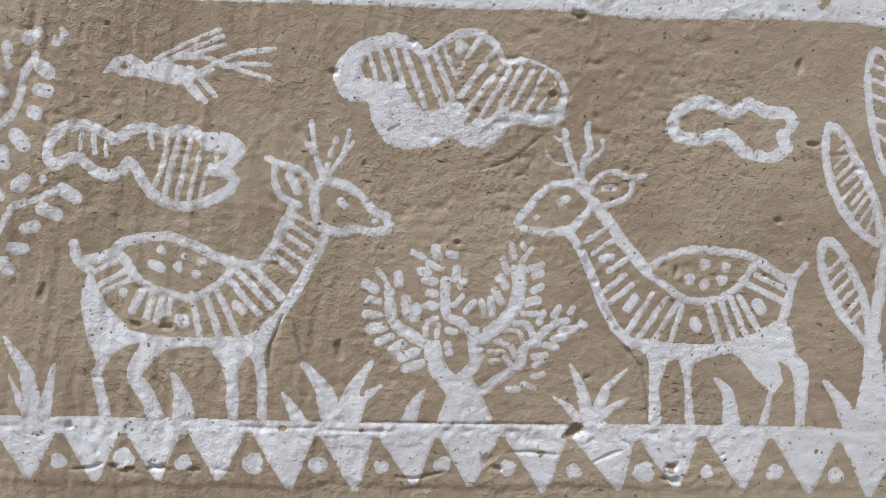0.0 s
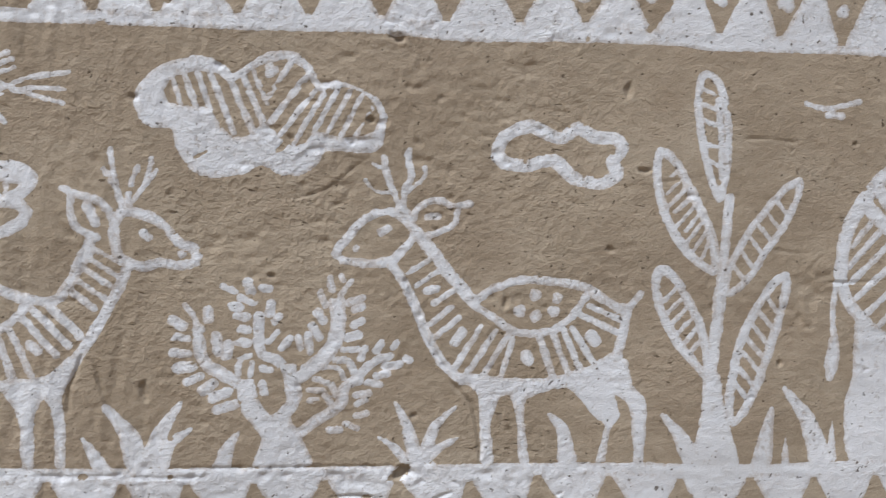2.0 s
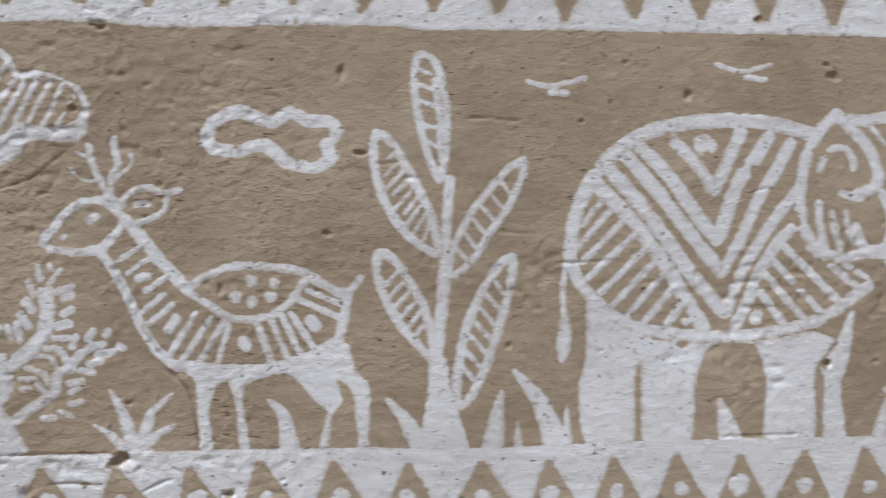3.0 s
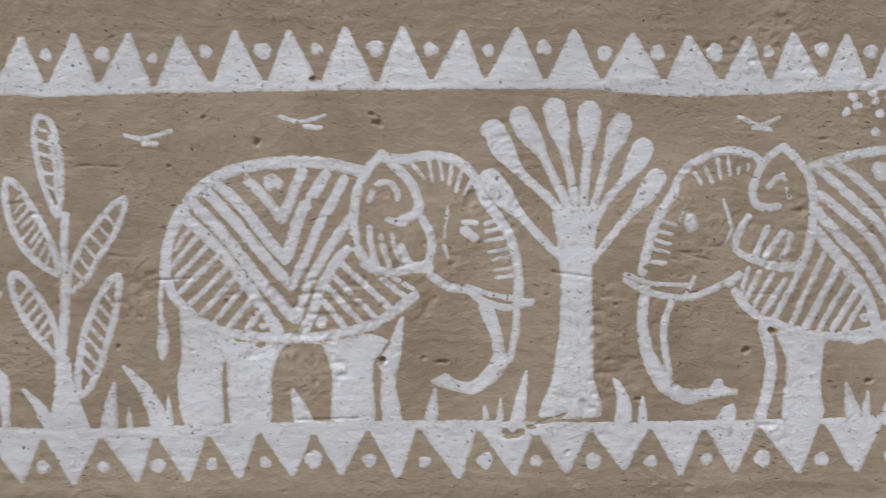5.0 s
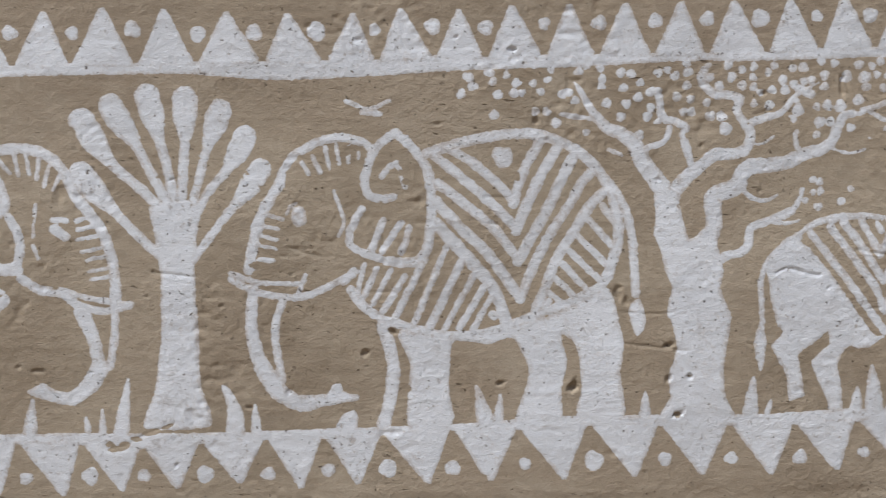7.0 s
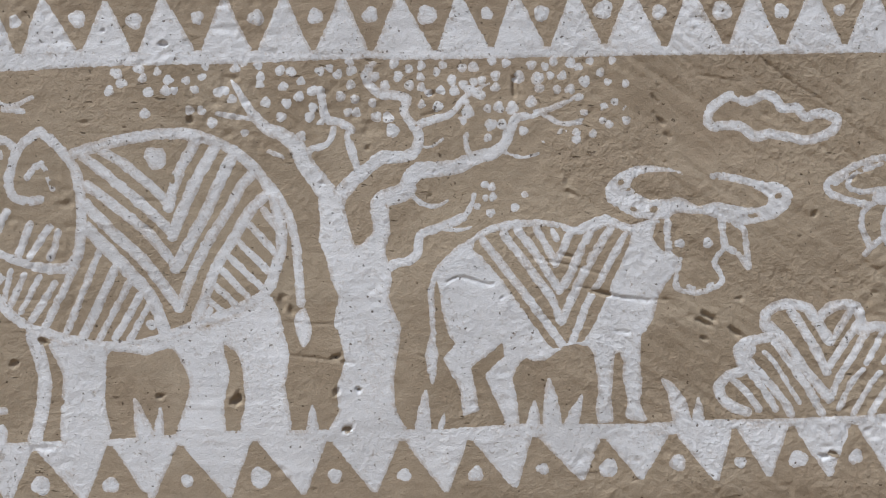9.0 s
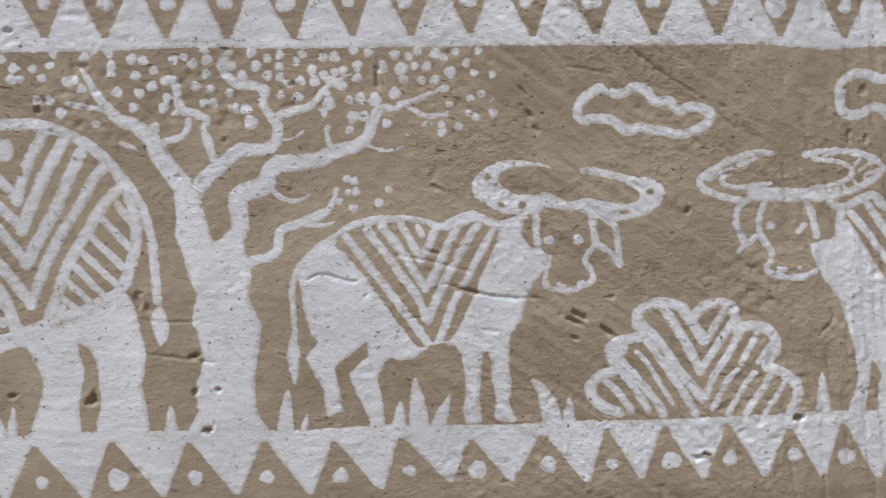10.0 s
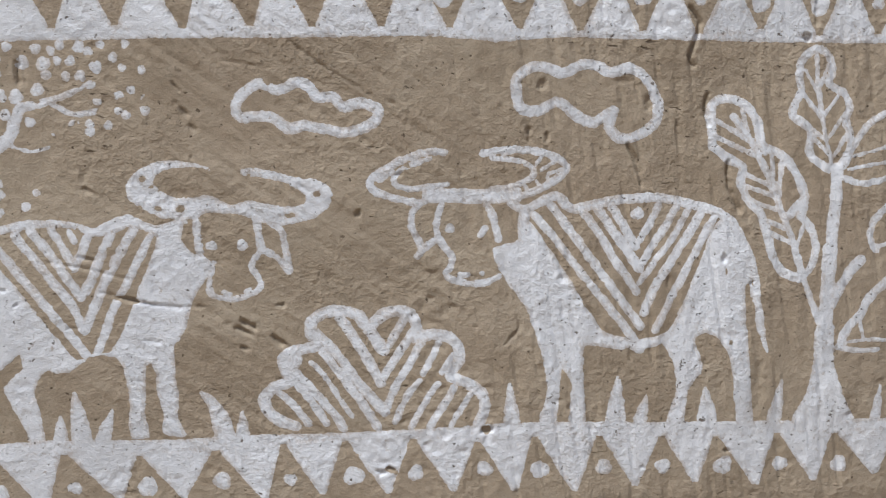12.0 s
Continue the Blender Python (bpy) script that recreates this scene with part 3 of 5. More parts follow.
def area_sharp(corners):
    i0, i1, j0, j1 = where = box(corners, 0.006)
    x, z = U[j0:j1, i0:i1] * 1000, V[j0:j1, i0:i1] * 1000
    turn = np.sign(sum(a[0] * b[1] - a[1] * b[0] for a, b in zip(corners, np.roll(corners, -1, 0))))
    deep = np.full(x.shape, 1e9)
    for a, b in zip(corners, np.roll(corners, -1, 0)):
        d = (b - a) / np.hypot(*(b - a))
        deep = np.minimum(deep, turn * (d[0] * (z - a[1]) - d[1] * (x - a[0])))
    return where, deep


border("lower_border", "white painted lower border of hanging triangles with dots between", LOWER_EDGE, LOWER_NOTCHES, LOWER_TIPS, LOWER_DOTS, -1)
border("upper_border", "white painted upper border of standing triangles with dots between", UPPER_EDGE, UPPER_NOTCHES, UPPER_TIPS, UPPER_DOTS, 1)

figure("painted_branch", "white painted leafy branch with oval leaf daubs on the mud wall", "wall painting", "painted plants")
piece("stem")
stroke(11, -492, 1552, -508, 1528, -517, 1491, -530, 1468, -555, 1445)
piece("stem")
stroke(10, -553, 1304, -538, 1331, -523, 1353, -498, 1363, -469, 1375)
piece("leaf", True)
stroke(17, -501, 1572, -491, 1580)
stroke(15, -466, 1570, -459, 1580)
stroke(14, -529, 1563, -529, 1553)
stroke(13, -530, 1545, -527, 1537)
stroke(19, -486, 1537, -477, 1529)
stroke(18, -490, 1507, -479, 1505)
stroke(18, -499, 1478, -493, 1475)
stroke(21, -519, 1445, -511, 1435)
stroke(15, -540, 1505, -535, 1501)
stroke(19, -538, 1424, -535, 1409)
stroke(18, -518, 1380, -508, 1389)
stroke(11, -485, 1391, -485, 1390)
stroke(18, -460, 1378, -444, 1367)
stroke(19, -487, 1351, -470, 1344)
stroke(16, -511, 1323, -498, 1328)
stroke(17, -526, 1297, -513, 1297)
stroke(18, -539, 1278, -533, 1268)
stroke(15, -544, 1371, -540, 1366)

figure("painted_bird", "white painted flying bird shape with feathered wings", "wall painting", "painted birds")
fill(-409, 1531, -394, 1552, -373, 1558, -351, 1549, -323, 1552, -290, 1540, -260, 1544, -293, 1522, -323, 1521, -356, 1528, -381, 1529, -396, 1534)
stroke(6, -341, 1552, -301, 1575, -257, 1594)
stroke(6, -330, 1551, -294, 1568, -252, 1586)
stroke(6, -323, 1552, -286, 1563, -249, 1575)
stroke(7, -279, 1541, -234, 1563, -185, 1572)
stroke(6, -253, 1547, -219, 1552, -189, 1550)
stroke(6, -249, 1547, -219, 1540, -191, 1533)
stroke(8, -310, 1543, -274, 1499)
stroke(8, -296, 1545, -261, 1507)
stroke(7, -323, 1544, -284, 1503)
bare(-387, 1542, -380, 1546, -377, 1540, -383, 1536)
stroke(7, -305, 1556, -271, 1556, -245, 1547)

figure("painted_cloud", "white painted cloud with vertical hatch strokes on mud wall", "wall painting", "painted clouds")
piece("outline")
ring(15, -479, 1426, -474, 1442, -460, 1457, -439, 1463, -418, 1460, -401, 1450, -390, 1445, -375, 1457, -358, 1463, -341, 1461, -328, 1455, -307, 1461, -289, 1458, -276, 1451, -257, 1454, -239, 1449, -228, 1439, -236, 1425, -249, 1416, -264, 1409, -247, 1406, -236, 1396, -244, 1382, -263, 1371, -284, 1363, -308, 1359, -327, 1365, -344, 1375, -356, 1391, -365, 1407, -375, 1416, -385, 1403, -401, 1398, -418, 1403, -431, 1414, -439, 1422, -453, 1417, -467, 1410, -477, 1414)
stroke(19, -273, 1443, -237, 1440)
piece("hatch", True)
stroke(6, -435, 1457, -437, 1429)
stroke(7, -421, 1454, -418, 1426)
stroke(6, -406, 1446, -403, 1424)
stroke(7, -347, 1456, -344, 1436)
stroke(8, -324, 1455, -328, 1423, -344, 1379)
stroke(9, -309, 1455, -318, 1416, -329, 1369)
stroke(8, -293, 1455, -303, 1409, -313, 1366)
stroke(7, -278, 1439, -288, 1402, -296, 1367)
stroke(7, -265, 1422, -276, 1395, -281, 1371)
stroke(8, -258, 1439, -263, 1419)

figure("painted_cloud", "large white painted cloud with diagonal hatching and thick whitewash base", "wall painting", "painted clouds")
piece("outline")
fill(-107, 1540, -100, 1563, -85, 1579, -63, 1592, -25, 1601, 2, 1592, 15, 1579, 32, 1591, 51, 1605, 74, 1612, 97, 1609, 117, 1591, 125, 1574, 152, 1576, 179, 1567, 203, 1553, 213, 1534, 210, 1515, 208, 1496, 194, 1484, 155, 1484, 134, 1483, 125, 1468, 110, 1455, 79, 1451, 63, 1460, 51, 1463, 32, 1452, -6, 1446, -33, 1452, -49, 1471, -57, 1490, -61, 1506, -84, 1506, -99, 1518)
bare(-70, 1555, -59, 1570, -32, 1580, -6, 1578, 12, 1568, 29, 1578, 51, 1592, 82, 1600, 103, 1590, 115, 1572, 125, 1561, 152, 1568, 180, 1562, 198, 1545, 202, 1530, 197, 1514, 182, 1506, 155, 1503, 135, 1508, 119, 1510, 108, 1496, 93, 1490, 77, 1498, 65, 1513, 53, 1519, 46, 1511, 35, 1501, 16, 1500, 0, 1514, -12, 1533, -24, 1536, -50, 1537, -65, 1542)
piece("hatch", True)
stroke(7, -59, 1570, -48, 1535)
stroke(8, -45, 1577, -30, 1535)
stroke(8, -29, 1580, -9, 1522)
stroke(9, -12, 1578, 17, 1504)
stroke(9, 12, 1570, 42, 1506)
stroke(9, 29, 1575, 54, 1519)
stroke(7, 41, 1585, 59, 1543)
stroke(8, 89, 1597, 56, 1545)
stroke(9, 110, 1582, 63, 1519)
stroke(8, 123, 1567, 73, 1500)
stroke(8, 134, 1564, 93, 1493)
stroke(7, 150, 1567, 118, 1507)
stroke(7, 166, 1567, 136, 1508)
stroke(7, 180, 1559, 153, 1503)
stroke(6, 193, 1542, 172, 1505)
daubs(9, 63, 1586)

figure("painted_cloud", "small plain white outlined cloud painted on mud wall", "wall painting", "painted clouds")
ring(18, 361, 1490, 370, 1511, 404, 1527, 446, 1513, 472, 1527, 497, 1516, 524, 1515, 534, 1500, 520, 1484, 527, 1467, 505, 1454, 465, 1460, 439, 1482, 401, 1474, 372, 1478)

figure("painted_figure", "white painted antlered four-legged figure with spotted saddle and striped body", "wall painting", "painted animal shapes")
stroke(14, -447, 1305, -442, 1284, -428, 1271)
stroke(14, -434, 1283, -403, 1291, -381, 1309, -351, 1317, -321, 1318, -284, 1305, -246, 1288, -205, 1284, -184, 1306, -168, 1341, -158, 1361)
stroke(12, -385, 1292, -369, 1267, -354, 1252, -321, 1241, -291, 1236, -265, 1250, -246, 1266, -234, 1284)
stroke(14, -110, 1333, -128, 1294, -154, 1245, -178, 1208, -205, 1182)
fill(-428, 1272, -440, 1227, -429, 1171, -419, 1147, -426, 1127, -413, 1069, -399, 1073, -407, 1108, -410, 1132, -392, 1159, -363, 1173, -320, 1165, -271, 1170, -247, 1132, -241, 1070, -227, 1070, -228, 1132, -216, 1158, -208, 1148, -202, 1112, -202, 1071, -189, 1071, -189, 1122, -193, 1164, -169, 1210, -185, 1212, -215, 1188, -271, 1182, -328, 1183, -369, 1190, -403, 1220, -418, 1254)
stroke(22, -349, 1170, -368, 1128, -356, 1109, -337, 1069)
stroke(11, -332, 1166, -349, 1148, -365, 1129)
stroke(7, -426, 1265, -389, 1285)
stroke(8, -419, 1249, -377, 1272)
stroke(8, -408, 1242, -367, 1262)
daubs(6, -382, 1241)
stroke(12, -371, 1217, -355, 1251)
stroke(11, -355, 1199, -342, 1247)
stroke(10, -339, 1201, -328, 1243)
stroke(8, -326, 1204, -320, 1238)
daubs(9, -305, 1205)
stroke(9, -292, 1242, -280, 1177)
stroke(11, -275, 1242, -254, 1185)
stroke(10, -258, 1247, -231, 1189)
stroke(12, -233, 1228, -223, 1220)
stroke(10, -242, 1262, -200, 1215)
stroke(10, -229, 1273, -185, 1227)
stroke(12, -212, 1281, -171, 1240)
stroke(10, -186, 1300, -154, 1275)
stroke(8, -179, 1314, -142, 1289)
stroke(8, -170, 1328, -134, 1305)
stroke(7, -162, 1341, -125, 1317)
stroke(6, -155, 1352, -117, 1333)
daubs(7, -333, 1300, -311, 1277)
stroke(14, -345, 1281, -333, 1276)
daubs(6, -302, 1292, -278, 1285, -286, 1268)
ring(13, -119, 1399, -89, 1395, -68, 1382, -50, 1362, -30, 1354, -29, 1338, -49, 1332, -72, 1336, -94, 1329, -112, 1336, -124, 1348, -130, 1375)
stroke(10, -192, 1427, -173, 1420, -148, 1413, -133, 1396, -126, 1375)
stroke(10, -180, 1419, -182, 1394, -172, 1376, -149, 1366)
stroke(10, -158, 1365, -159, 1345)
stroke(13, -162, 1405, -151, 1385)
stroke(12, -93, 1373, -87, 1367)
daubs(6, -46, 1346)
stroke(8, -118, 1402, -128, 1436, -134, 1478)
stroke(6, -124, 1427, -137, 1444, -143, 1455)
stroke(7, -116, 1402, -107, 1440, -101, 1457)
stroke(6, -112, 1404, -91, 1439, -84, 1468)
stroke(6, -99, 1424, -78, 1453)

figure("painted_bush", "white painted bush with forked trunk and many small leaf daubs", "wall painting", "painted plants")
piece("trunk")
fill(48, 1068, 57, 1108, 31, 1143, 25, 1182, 46, 1185, 54, 1156, 69, 1138, 88, 1156, 84, 1188, 80, 1205, 102, 1204, 106, 1180, 108, 1157, 95, 1132, 107, 1113, 123, 1069)
piece("branch")
stroke(17, 34, 1176, 13, 1188, -11, 1202, -21, 1217, -24, 1248)
stroke(8, -24, 1247, -31, 1268, -42, 1281)
piece("branch")
stroke(9, 26, 1191, 28, 1210, 42, 1217)
piece("branch")
stroke(14, 53, 1268, 52, 1242, 57, 1219, 75, 1211, 93, 1194)
piece("branch")
stroke(21, 94, 1182, 126, 1205, 145, 1225, 154, 1253, 153, 1287)
stroke(8, 151, 1287, 162, 1304, 171, 1316)
piece("branch")
stroke(15, 102, 1110, 130, 1131, 158, 1150, 164, 1174, 182, 1186)
stroke(12, 179, 1183, 194, 1202, 209, 1212, 223, 1216)
piece("leaf", True)
stroke(14, -57, 1261, -44, 1254)
stroke(11, -56, 1241, -38, 1238)
stroke(12, -56, 1220, -37, 1218)
stroke(15, -50, 1199, -32, 1201)
stroke(12, -38, 1182, -22, 1189)
stroke(14, -18, 1170, -5, 1180)
stroke(15, -5, 1161, 13, 1169)
stroke(14, 1, 1145, 24, 1152)
stroke(15, -13, 1274, -12, 1264)
stroke(15, -2, 1241, 0, 1222)
stroke(15, 14, 1230, 11, 1216)
stroke(15, 38, 1311, 41, 1300)
stroke(11, 56, 1305, 65, 1304)
stroke(9, 6, 1306, 21, 1299)
stroke(11, 28, 1292, 45, 1285)
stroke(12, 18, 1281, 28, 1279)
stroke(12, 24, 1267, 36, 1267)
stroke(12, 26, 1251, 38, 1250)
stroke(13, 25, 1234, 37, 1233)
stroke(13, 67, 1284, 65, 1272)
stroke(10, 71, 1260, 78, 1267)
stroke(10, 65, 1235, 76, 1247)
stroke(11, 82, 1227, 92, 1239)
stroke(10, 103, 1240, 106, 1226)
stroke(11, 115, 1244, 118, 1222)
stroke(11, 120, 1256, 131, 1240)
stroke(11, 128, 1274, 136, 1262)
stroke(10, 131, 1299, 137, 1284)
stroke(9, 143, 1319, 145, 1301)
stroke(8, 157, 1322, 161, 1316)
stroke(9, 164, 1286, 186, 1294)
stroke(10, 175, 1278, 185, 1282)
stroke(11, 174, 1257, 185, 1263)
stroke(13, 166, 1241, 180, 1244)
stroke(9, 161, 1225, 181, 1225)
stroke(10, 151, 1211, 169, 1209, 176, 1194)
stroke(9, 134, 1201, 156, 1199, 162, 1186)
stroke(11, 185, 1214, 190, 1226)
stroke(11, 205, 1224, 211, 1234)
stroke(10, 227, 1228, 232, 1234)
stroke(11, 217, 1203, 236, 1205)
stroke(11, 245, 1213, 249, 1210)
stroke(11, 206, 1190, 219, 1192)
stroke(10, 194, 1181, 210, 1178)
stroke(9, 125, 1186, 141, 1180)
stroke(10, 147, 1177, 153, 1164)
stroke(9, 118, 1171, 134, 1170)
stroke(10, 138, 1165, 146, 1153)
stroke(9, 118, 1157, 128, 1157)
stroke(11, 179, 1164, 195, 1166)
stroke(9, 180, 1152, 191, 1157)
stroke(10, 145, 1117, 159, 1118)
stroke(9, 165, 1126, 181, 1119)
stroke(9, 180, 1136, 194, 1139)
stroke(12, 58, 1178, 60, 1168)
stroke(10, 57, 1200, 68, 1197)
stroke(8, 44, 1207, 42, 1190)

figure("painted_figure", "white painted antlered four-legged figure facing another across a bush", "wall painting", "painted animal shapes")
fill(306, 1190, 342, 1164, 349, 1070, 367, 1070, 361, 1121, 371, 1157, 385, 1163, 396, 1132, 402, 1071, 415, 1071, 407, 1154, 466, 1173, 504, 1134, 519, 1121, 508, 1072, 521, 1072, 529, 1118, 541, 1134, 533, 1164, 554, 1146, 563, 1068, 575, 1068, 578, 1151, 558, 1179, 548, 1213, 522, 1211, 472, 1196, 404, 1180)
ring(12, 151, 1356, 167, 1376, 181, 1393, 196, 1403, 217, 1409, 237, 1400, 252, 1382, 239, 1359, 222, 1344, 196, 1339, 168, 1341, 154, 1345)
stroke(11, 208, 1381, 218, 1386)
daubs(5, 176, 1359)
stroke(10, 251, 1399, 256, 1413, 272, 1423, 288, 1424, 304, 1417, 325, 1421)
stroke(9, 309, 1412, 306, 1395, 287, 1383, 264, 1377)
stroke(11, 270, 1403, 283, 1404)
stroke(9, 232, 1416, 220, 1442, 212, 1465, 210, 1479)
stroke(6, 217, 1433, 200, 1434, 186, 1449)
stroke(5, 211, 1463, 195, 1471)
stroke(9, 236, 1416, 239, 1439, 248, 1457, 242, 1477, 243, 1489)
stroke(6, 240, 1433, 255, 1446, 265, 1457, 264, 1468)
stroke(15, 233, 1413, 247, 1398)
stroke(17, 255, 1381, 279, 1354, 300, 1327, 317, 1308, 335, 1287)
stroke(12, 335, 1289, 357, 1306, 385, 1317, 413, 1321, 450, 1318, 487, 1312, 508, 1301, 530, 1286, 546, 1284)
stroke(11, 540, 1283, 554, 1289, 565, 1304)
stroke(11, 334, 1285, 355, 1273, 376, 1258, 397, 1249, 421, 1247, 445, 1253, 469, 1270, 489, 1299)
stroke(14, 548, 1282, 544, 1254, 536, 1224)
stroke(13, 222, 1339, 241, 1312, 254, 1285, 264, 1262, 276, 1236, 295, 1206, 320, 1183)
stroke(17, 319, 1186, 343, 1183, 384, 1179, 425, 1178, 457, 1182, 498, 1195, 535, 1217)
stroke(7, 244, 1327, 274, 1346)
stroke(7, 257, 1311, 286, 1331)
stroke(12, 271, 1305, 283, 1307)
stroke(9, 280, 1287, 307, 1305)
stroke(9, 275, 1259, 303, 1282)
stroke(9, 284, 1243, 314, 1268)
stroke(14, 310, 1236, 320, 1249)
stroke(9, 310, 1200, 344, 1256)
stroke(9, 328, 1195, 365, 1251)
stroke(9, 349, 1191, 381, 1244)
stroke(9, 373, 1187, 388, 1238)
stroke(17, 408, 1217, 410, 1211)
stroke(11, 424, 1245, 446, 1189)
stroke(9, 443, 1249, 470, 1186)
stroke(9, 459, 1253, 487, 1190)
stroke(9, 470, 1256, 508, 1199)
stroke(17, 498, 1245, 504, 1238)
stroke(9, 483, 1274, 538, 1248)
stroke(8, 493, 1286, 545, 1265)
stroke(7, 500, 1299, 542, 1277)
daubs(8, 418, 1300, 449, 1297, 398, 1278, 420, 1272, 444, 1278)

figure("painted_plant", "white painted plant with five long hatched leaves on upright stem", "wall painting", "painted plants")
piece("stem")
stroke(14, 687, 1438, 683, 1380, 682, 1318)
stroke(18, 681, 1326, 677, 1263, 671, 1216, 669, 1169)
fill(659, 1192, 682, 1193, 689, 1153, 701, 1114, 715, 1057, 648, 1057, 654, 1122, 658, 1161)
piece("leaf")
ring(11, 649, 1607, 641, 1597, 638, 1571, 641, 1541, 648, 1503, 660, 1464, 673, 1438, 680, 1465, 683, 1504, 681, 1542, 675, 1573, 665, 1598)
stroke(10, 666, 1572, 673, 1519, 675, 1465)
stroke(7, 643, 1587, 662, 1580)
stroke(6, 644, 1566, 662, 1560)
stroke(6, 646, 1545, 663, 1537)
stroke(6, 652, 1511, 668, 1508)
stroke(6, 657, 1488, 670, 1482)
piece("leaf")
ring(13, 588, 1499, 583, 1477, 586, 1447, 598, 1409, 616, 1378, 641, 1352, 669, 1337, 668, 1364, 659, 1395, 642, 1429, 625, 1459, 606, 1489)
stroke(5, 595, 1458, 610, 1472)
stroke(5, 598, 1442, 618, 1463)
stroke(6, 602, 1427, 626, 1451)
stroke(6, 609, 1417, 633, 1439)
stroke(6, 614, 1400, 640, 1428)
stroke(6, 626, 1392, 645, 1416)
stroke(6, 628, 1377, 650, 1405)
stroke(6, 639, 1366, 655, 1393)
stroke(6, 649, 1350, 662, 1382)
piece("leaf")
ring(11, 788, 1465, 768, 1453, 745, 1428, 722, 1401, 704, 1369, 690, 1341, 688, 1306, 702, 1312, 721, 1330, 740, 1362, 763, 1394, 780, 1426, 789, 1449)
stroke(6, 757, 1434, 776, 1414)
stroke(6, 742, 1421, 763, 1395)
stroke(6, 730, 1402, 752, 1377)
stroke(6, 718, 1385, 739, 1360)
stroke(6, 707, 1365, 725, 1341)
stroke(6, 697, 1345, 713, 1325)
piece("leaf")
ring(13, 590, 1337, 587, 1316, 594, 1285, 607, 1258, 625, 1231, 646, 1208, 662, 1192, 663, 1224, 652, 1263, 635, 1293, 618, 1320, 602, 1335)
stroke(7, 599, 1293, 615, 1312)
stroke(7, 604, 1277, 627, 1299)
stroke(7, 610, 1261, 634, 1285)
stroke(7, 618, 1246, 643, 1272)
stroke(7, 629, 1233, 649, 1259)
stroke(7, 637, 1219, 656, 1243)
piece("leaf")
ring(13, 774, 1331, 757, 1322, 738, 1295, 723, 1264, 710, 1232, 702, 1193, 697, 1154, 703, 1126, 720, 1142, 735, 1174, 748, 1209, 758, 1241, 767, 1272, 773, 1304)
stroke(7, 746, 1303, 768, 1276)
stroke(7, 735, 1283, 761, 1256)
stroke(7, 728, 1264, 754, 1232)
stroke(7, 720, 1244, 746, 1216)
stroke(7, 715, 1224, 741, 1196)
stroke(7, 710, 1201, 732, 1177)
stroke(7, 706, 1180, 724, 1157)

figure("painted_bird", "small white painted gull-like bird stroke under the upper border", "wall painting", "painted birds")
stroke(8, 793, 1573, 825, 1567, 873, 1578)
stroke(11, 827, 1558, 846, 1557)

figure("painted_bird", "small white painted gull-like bird stroke under the upper border", "wall painting", "painted birds")
stroke(7, 1058, 1601, 1095, 1591, 1136, 1602)
stroke(9, 1102, 1583, 1128, 1580)

figure("painted_bird", "small white painted gull-like bird stroke under the upper border", "wall painting", "painted birds")
stroke(7, 1840, 1587, 1874, 1573, 1907, 1585)
stroke(9, 1864, 1568, 1892, 1565)

figure("painted_figure", "white painted trunked figure with chevron-striped body beside a fan-shaped tree", "wall painting", "painted animal shapes")
piece("body")
fill(880, 1279, 878, 1192, 869, 1145, 879, 1072, 947, 1071, 948, 1154, 956, 1180, 962, 1071, 1030, 1070, 1035, 1152, 1057, 1204, 1121, 1206, 1139, 1151, 1139, 1069, 1211, 1068, 1210, 1150, 1214, 1179, 1238, 1212, 1206, 1226, 1150, 1216, 1074, 1209, 981, 1215, 925, 1239)
fill(1254, 1244, 1225, 1160, 1226, 1068, 1260, 1067, 1249, 1150, 1267, 1252)
fill(1219, 1177, 1240, 1207, 1263, 1240, 1260, 1188, 1247, 1150, 1225, 1160)
stroke(21, 1200, 1504, 1173, 1511, 1131, 1520, 1085, 1523, 1030, 1520, 983, 1512, 941, 1495, 907, 1468, 883, 1436, 865, 1399, 857, 1362, 855, 1334)
stroke(18, 855, 1339, 863, 1306, 882, 1280, 907, 1257, 935, 1239, 972, 1228, 1028, 1221, 1093, 1219, 1159, 1228, 1216, 1243, 1254, 1268, 1285, 1291)
stroke(9, 851, 1330, 846, 1297, 845, 1273, 847, 1245)
fill(841, 1245, 853, 1250, 858, 1226, 856, 1202, 848, 1183, 840, 1186, 836, 1207)
piece("ear")
stroke(17, 1233, 1533, 1211, 1511, 1194, 1483, 1185, 1451, 1182, 1414, 1187, 1377, 1201, 1353, 1221, 1334)
stroke(18, 1233, 1533, 1257, 1510, 1279, 1487, 1292, 1459, 1295, 1443, 1284, 1428, 1265, 1419)
stroke(12, 1269, 1418, 1254, 1418, 1242, 1422)
stroke(15, 1300, 1422, 1312, 1398, 1315, 1370, 1308, 1347, 1284, 1341, 1271, 1353, 1262, 1376)
stroke(16, 1217, 1336, 1247, 1330, 1275, 1337, 1310, 1337)
stroke(11, 1210, 1455, 1218, 1476, 1232, 1486, 1250, 1483, 1259, 1466, 1259, 1457)
stroke(12, 1210, 1409, 1211, 1376, 1221, 1339)
stroke(11, 1228, 1395, 1234, 1367, 1243, 1342)
stroke(9, 1248, 1396, 1251, 1376, 1261, 1352)
piece("head")
stroke(17, 1241, 1528, 1270, 1524, 1312, 1530, 1349, 1525, 1376, 1509, 1394, 1485, 1404, 1458, 1421, 1434, 1444, 1401, 1457, 1364, 1463, 1327, 1464, 1289)
stroke(7, 1284, 1517, 1305, 1491)
stroke(7, 1313, 1521, 1319, 1486)
stroke(7, 1331, 1520, 1336, 1488)
stroke(7, 1351, 1510, 1347, 1481)
